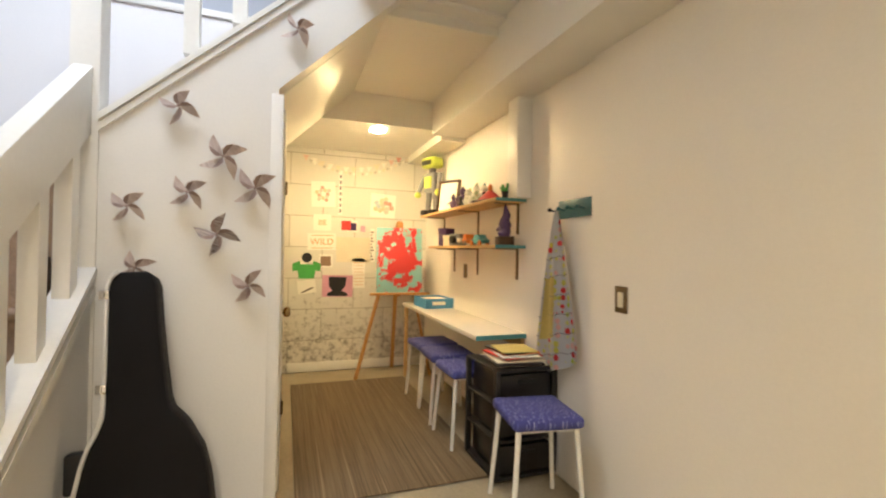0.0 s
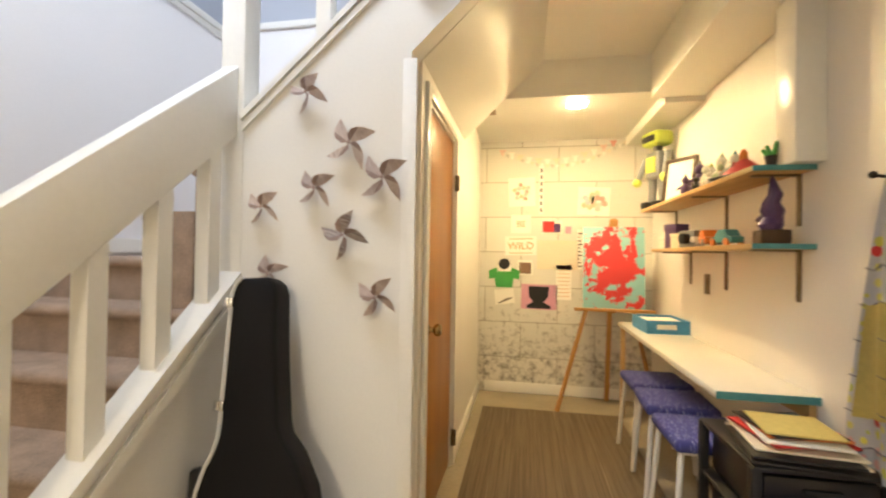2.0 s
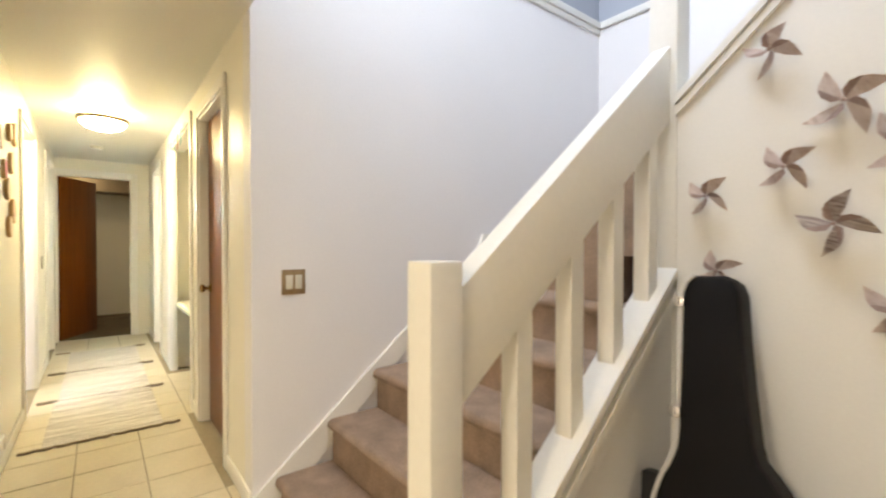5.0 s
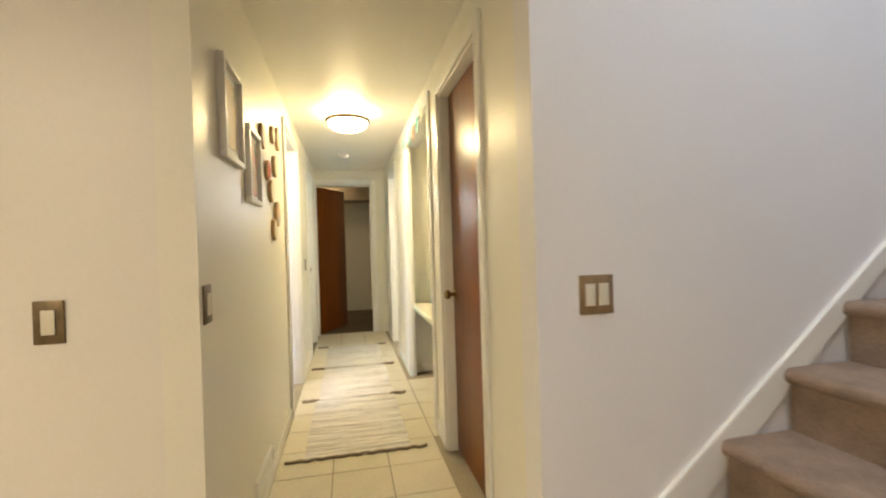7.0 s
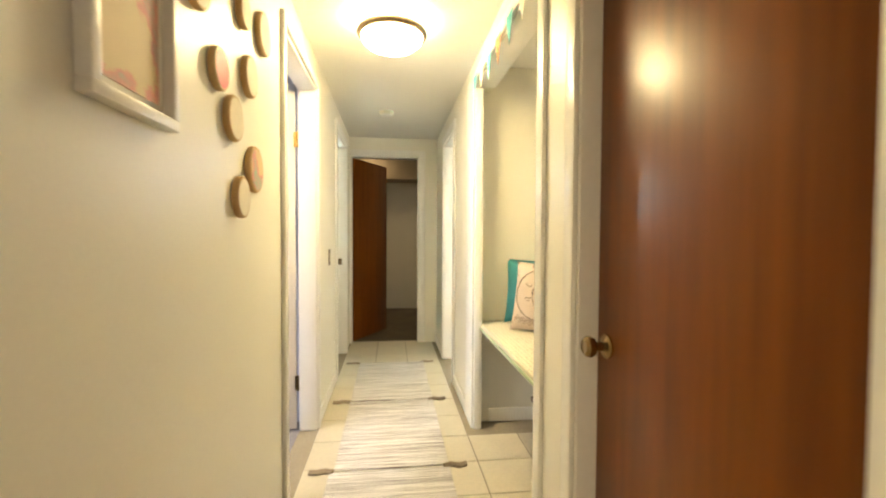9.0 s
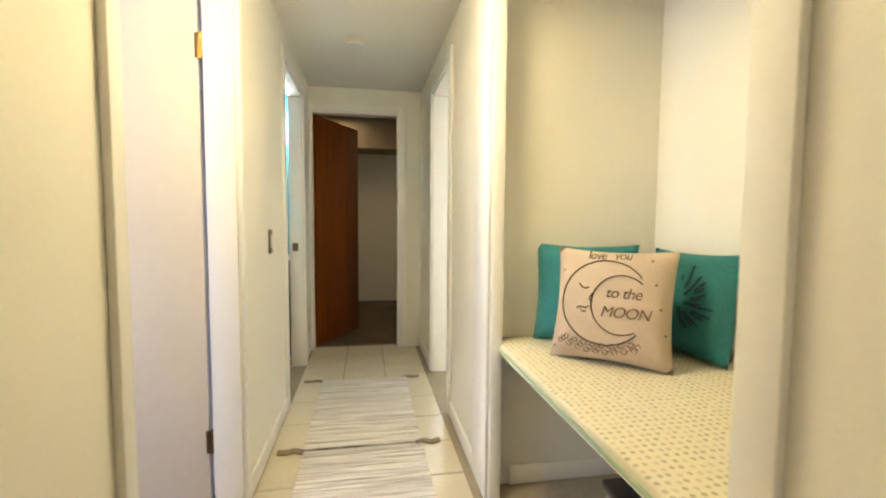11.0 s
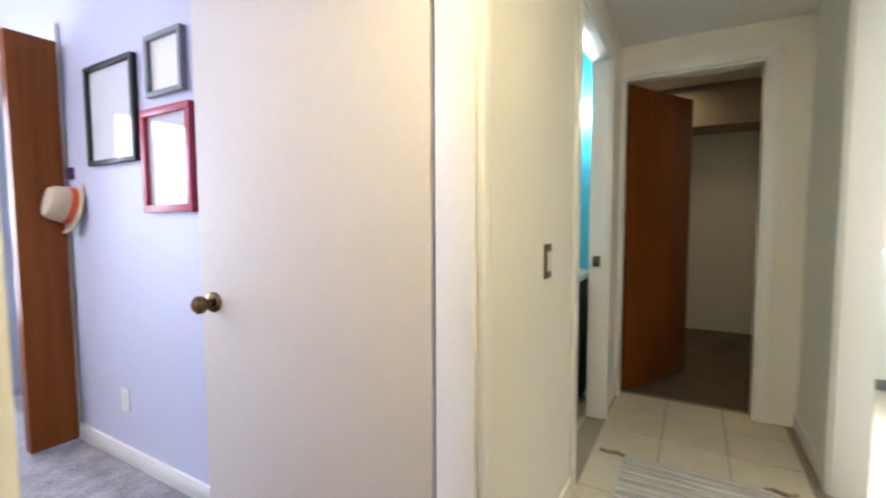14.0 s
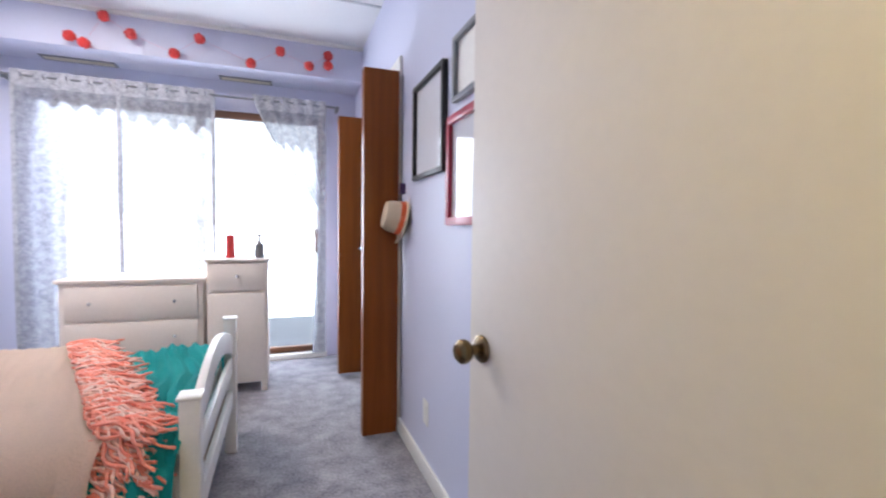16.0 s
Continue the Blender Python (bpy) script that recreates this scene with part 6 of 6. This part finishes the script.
part("torso", boxed(-0.075, 0.075, -0.05, 0.05, 0.21, 0.40, 0.02, 3), M_GREYPLASTIC, rb)
part("chest_panel", boxed(-0.05, 0.05, -0.062, -0.045, 0.25, 0.36, 0.006), M_LIME, rb)
part("neck", rod(bmesh.new(), (0, 0, 0.40), (0, 0, 0.44), 0.035), M_BLACKPLASTIC, rb)
part("helmet", boxed(-0.10, 0.09, -0.075, 0.075, 0.44, 0.545, 0.035, 4), M_LIME, rb)
part("visor", boxed(-0.07, 0.07, -0.082, -0.06, 0.465, 0.51, 0.008), M_BLACKPLASTIC, rb)
pf = thing("photo_frame", "white picture in a dark brown wooden frame, leaning on the shelf", "picture frame", at=pose(1.90, 4.16, UP, -8, 0, -58))
bm = bmesh.new()
for a in ((-0.115, 0.115, 0, 0.022), (-0.115, 0.115, 0.268, 0.29), (-0.115, -0.093, 0.022, 0.268), (0.093, 0.115, 0.022, 0.268)):
    box(bm, a[0], a[1], -0.012, 0.012, a[2], a[3], 0.003)
part("frame", bm, M_DARKWOOD, pf)
part("picture", boxed(-0.093, 0.093, -0.003, 0.010, 0.022, 0.268), M_PAPER, pf)


def figurine(x, y, z, h, m, m2, label):
    """A small moulded figure on a foot: base, body, head and two arms."""
    ob = thing("figurine", label, "figurine", "small figures on the shelves", pose(x, y, z, 0, 0, 37 * h * 100 % 90 - 110))
    part("base", lathe(bmesh.new(), [(h * 0.24, 0), (h * 0.25, h * 0.05), (h * 0.18, h * 0.09)], 16), m2, ob)
    part("body", lathe(bmesh.new(), [(h * 0.12, h * 0.09), (h * 0.19, h * 0.25), (h * 0.17, h * 0.45), (h * 0.09, h * 0.60)], 16), m, ob)
    part("head", ball(bmesh.new(), (0, 0, h * 0.74), h * 0.14, (1, 1, 1.1)), m, ob)
    part("crest", rod(bmesh.new(), (0, 0, h * 0.82), (0, h * 0.03, h), h * 0.09, h * 0.01), m2, ob)
    for sx in (-1, 1):
        part("arm", rod(bmesh.new(), (sx * h * 0.13, 0, h * 0.50), (sx * h * 0.27, -h * 0.12, h * 0.36), h * 0.055, h * 0.04), m, ob)


M_GLASSY = surface("pale_glaze", (0.70, 0.72, 0.68), 0.12, vary=0.04)
figurine(1.87, 3.93, UP, 0.14, M_PURPLE, M_BLACKPLASTIC, "dark purple figurine on the upper shelf")
figurine(1.90, 3.80, UP, 0.19, M_PURPLE, M_GREYPLASTIC, "tall purple and grey figurine on the upper shelf")
figurine(1.88, 3.66, UP, 0.15, M_GLASSY, M_WHITEPLASTIC, "pale glazed figurine on the upper shelf")
figurine(1.92, 3.58, UP, 0.18, M_GLASSY, M_SAGE, "pale glazed figurine on the upper shelf")
figurine(1.88, 3.49, UP, 0.12, M_SAGE, M_PAPER2, "small green figurine on the upper shelf")
figurine(1.90, 3.40, UP, 0.10, M_BLACKPLASTIC, M_RED, "small black figurine on the upper shelf")
pot = thing("potted_cactus", "small green cactus in a dark pot on the shelf end", "plant", at=pose(1.90, 3.07, UP))
part("pot", lathe(bmesh.new(), [(0.022, 0), (0.030, 0.045), (0.032, 0.05), (0.026, 0.048)], 18), M_BLACKPLASTIC, pot)
for k in range(7):
    a = 2 * math.pi * k / 7
    part("stem", rod(bmesh.new(), (0.012 * math.cos(a), 0.012 * math.sin(a), 0.045), (0.036 * math.cos(a), 0.036 * math.sin(a), 0.078 + 0.010 * (k % 3)), 0.011, 0.006, seg=8), M_GREEN, pot)
fig = thing("figurine", "large purple hooded figurine on a dark base on the lower shelf", "figurine", "small figures on the shelves", pose(1.90, 3.08, LOW, 0, 0, -100))
part("base", boxed(-0.055, 0.055, -0.050, 0.050, 0, 0.055, 0.008), M_DARKWOOD, fig, "dark block base")
cloak = lathe(bmesh.new(), [(0.034, 0.055), (0.044, 0.075), (0.034, 0.105), (0.043, 0.130), (0.030, 0.160), (0.026, 0.190), (0.016, 0.225), (0.005, 0.262)], 9)
for v in cloak.verts:
    v.co.x += 0.010 * math.sin(40 * v.co.z) + 0.10 * (v.co.z - 0.055)
    v.co.y += 0.006 * math.sin(70 * v.co.z + 5 * v.co.x)
part("cloak", cloak, M_PURPLE, fig)
part("arm", rod(bmesh.new(), (-0.045, 0, 0.115), (-0.098, -0.02, 0.100), 0.022, 0.010), M_PURPLE, fig)

for x, y, h, a, b, words in ((1.93, 3.73, 0.16, M_WHITEPLASTIC, M_LIME, "white and lime"), (1.85, 3.54, 0.09, M_WHITEPLASTIC, M_GREYPLASTIC, "white and grey"), (1.94, 3.48, 0.17, M_GLASSY, M_TEAL, "pale and teal"), (1.86, 3.74, 0.10, M_BLACKPLASTIC, M_PURPLE, "black and purple"), (1.86, 3.44, 0.07, M_GLASSY, M_ORANGE, "pale and orange"), (1.92, 4.03, 0.12, M_PURPLE, M_BLACKPLASTIC, "purple and black")):
    figurine(x, y, UP, h, a, b, words + " little figure among others on the upper shelf")


def toy_car(x, y, z, m, m2, label, s=1.0, rz=80):
    ob = thing("toy_vehicle", label, "toy", "toy vehicles on the shelves", pose(x, y, z, 0, 0, rz))
    bm = bmesh.new()
    prism(bm, [(-0.085 * s, 0.018 * s), (0.085 * s, 0.018 * s), (0.09 * s, 0.04 * s), (0.05 * s, 0.05 * s), (0.02 * s, 0.085 * s), (-0.035 * s, 0.085 * s), (-0.06 * s, 0.052 * s), (-0.09 * s, 0.045 * s)], "y", -0.035 * s, 0.035 * s, 0.004)
    part("body", bm, m, ob)
    for sx in (-1, 1):
        for sy in (-1, 1):
            part("wheel", rod(bmesh.new(), (sx * 0.055 * s, sy * 0.030 * s, 0.020 * s), (sx * 0.055 * s, sy * 0.042 * s, 0.020 * s), 0.020 * s, seg=14), m2, ob)


vol = thing("toy_volcano", "red and orange peaked toy on the upper shelf", "toy", "", pose(1.88, 3.26, UP, 0, 0, 20))
part("slope", lathe(bmesh.new(), [(0.085, 0), (0.070, 0.028), (0.040, 0.055), (0.016, 0.078)], 14, Matrix.Diagonal((0.9, 1.25, 1, 1))), M_RED, vol)
part("peak", lathe(bmesh.new(), [(0.018, 0.074), (0.016, 0.105), (0.006, 0.122)], 12), M_ORANGE, vol)
part("base", boxed(-0.08, 0.08, -0.11, 0.11, 0, 0.012, 0.004), M_BLACKPLASTIC, vol)
toy_car(1.88, 3.62, LOW, M_ORANGE, M_GREYPLASTIC, "orange toy car on the lower shelf")
toy_car(1.88, 3.42, LOW, M_TEAL, M_ORANGE, "blue toy car on the lower shelf", 0.9, 100)
for x, y, w, d, h, m, nm, lb in ((1.89, 4.24, 0.10, 0.10, 0.075, M_PAPER, "small_box", "white cardboard box on the lower shelf"), (1.885, 4.12, 0.09, 0.10, 0.15, M_PURPLE, "small_box", "purple cardboard box on the lower shelf"), (1.88, 3.98, 0.09, 0.11, 0.085, M_PAPER2, "small_box", "cream box on the lower shelf")):
    ob = thing(nm, lb, "box", "boxes on the lower shelf", pose(x, y, LOW, 0, 0, 5 * y))
    part("carton", boxed(-w / 2, w / 2, -d / 2, d / 2, 0, h, 0.003), m, ob)
    part("lid", boxed(-w / 2 - 0.003, w / 2 + 0.003, -d / 2 - 0.003, d / 2 + 0.003, h * 0.72, h + 0.002, 0.002), m, ob)
cm = thing("toy_camera", "white and black toy camera on the lower shelf", "toy", at=pose(1.87, 3.83, LOW, 0, 0, -75))
part("body", boxed(-0.07, 0.07, -0.03, 0.03, 0, 0.095, 0.008), M_GREYPLASTIC, cm)
part("stripe", boxed(-0.071, 0.071, -0.031, 0.031, 0.03, 0.06, 0.002), M_WHITEPLASTIC, cm)
part("lens", lathe(bmesh.new(), [(0.030, 0), (0.030, 0.035), (0.022, 0.038)], 18, Matrix.Translation((0.01, -0.03, 0.05)) @ Matrix.Rotation(radians(90), 4, 'X')), M_BLACKPLASTIC, cm)

# ---- floor tiles, bedded on the slab ----
tile_mesh = finish("tile", boxed(-0.1455, 0.1455, -0.1455, 0.1455, -0.004, 0.0, 0.0015, 1), M_TILE)
floor = bpy.data.objects["floor"]
PITCH = 0.297
rest = bmesh.new()
near = []
for i in range(-24, 9):
    for j in range(-12, 18):
        x, y = -2.633 + PITCH * i + PITCH / 2, 0.961 + PITCH * j + PITCH / 2
        hall = -6.40 < x < -1.60 and 0.60 < y < 1.66
        niche = -4.2 < x < -3.05 and 1.6 < y < 2.36
        room = x > -1.60 and x < 1.95 and -1.95 < y < 2.70 and not (x < -0.2 and y > 1.75)
        nook = 0.55 < x < 1.97 and y > 2.60 and y < 5.05
        if hall or niche or nook or (room and y > 0.4):
            near.append((x, y))
        elif room:
            box(rest, x - 0.1455, x + 0.1455, y - 0.1455, y + 0.1455, -0.004, 0.0)
for x, y in near[300:]:
    box(rest, x - 0.1455, x + 0.1455, y - 0.1455, y + 0.1455, -0.004, 0.0)
for x, y in near[:300]:
    ob = new("tile", tile_mesh)
    ob.parent = floor
    ob.location = (x, y, 0)
ob = new("tile_rest", finish("tile_rest", rest, M_TILE))
ob.parent = floor
tagged(ob, kind="stuff")
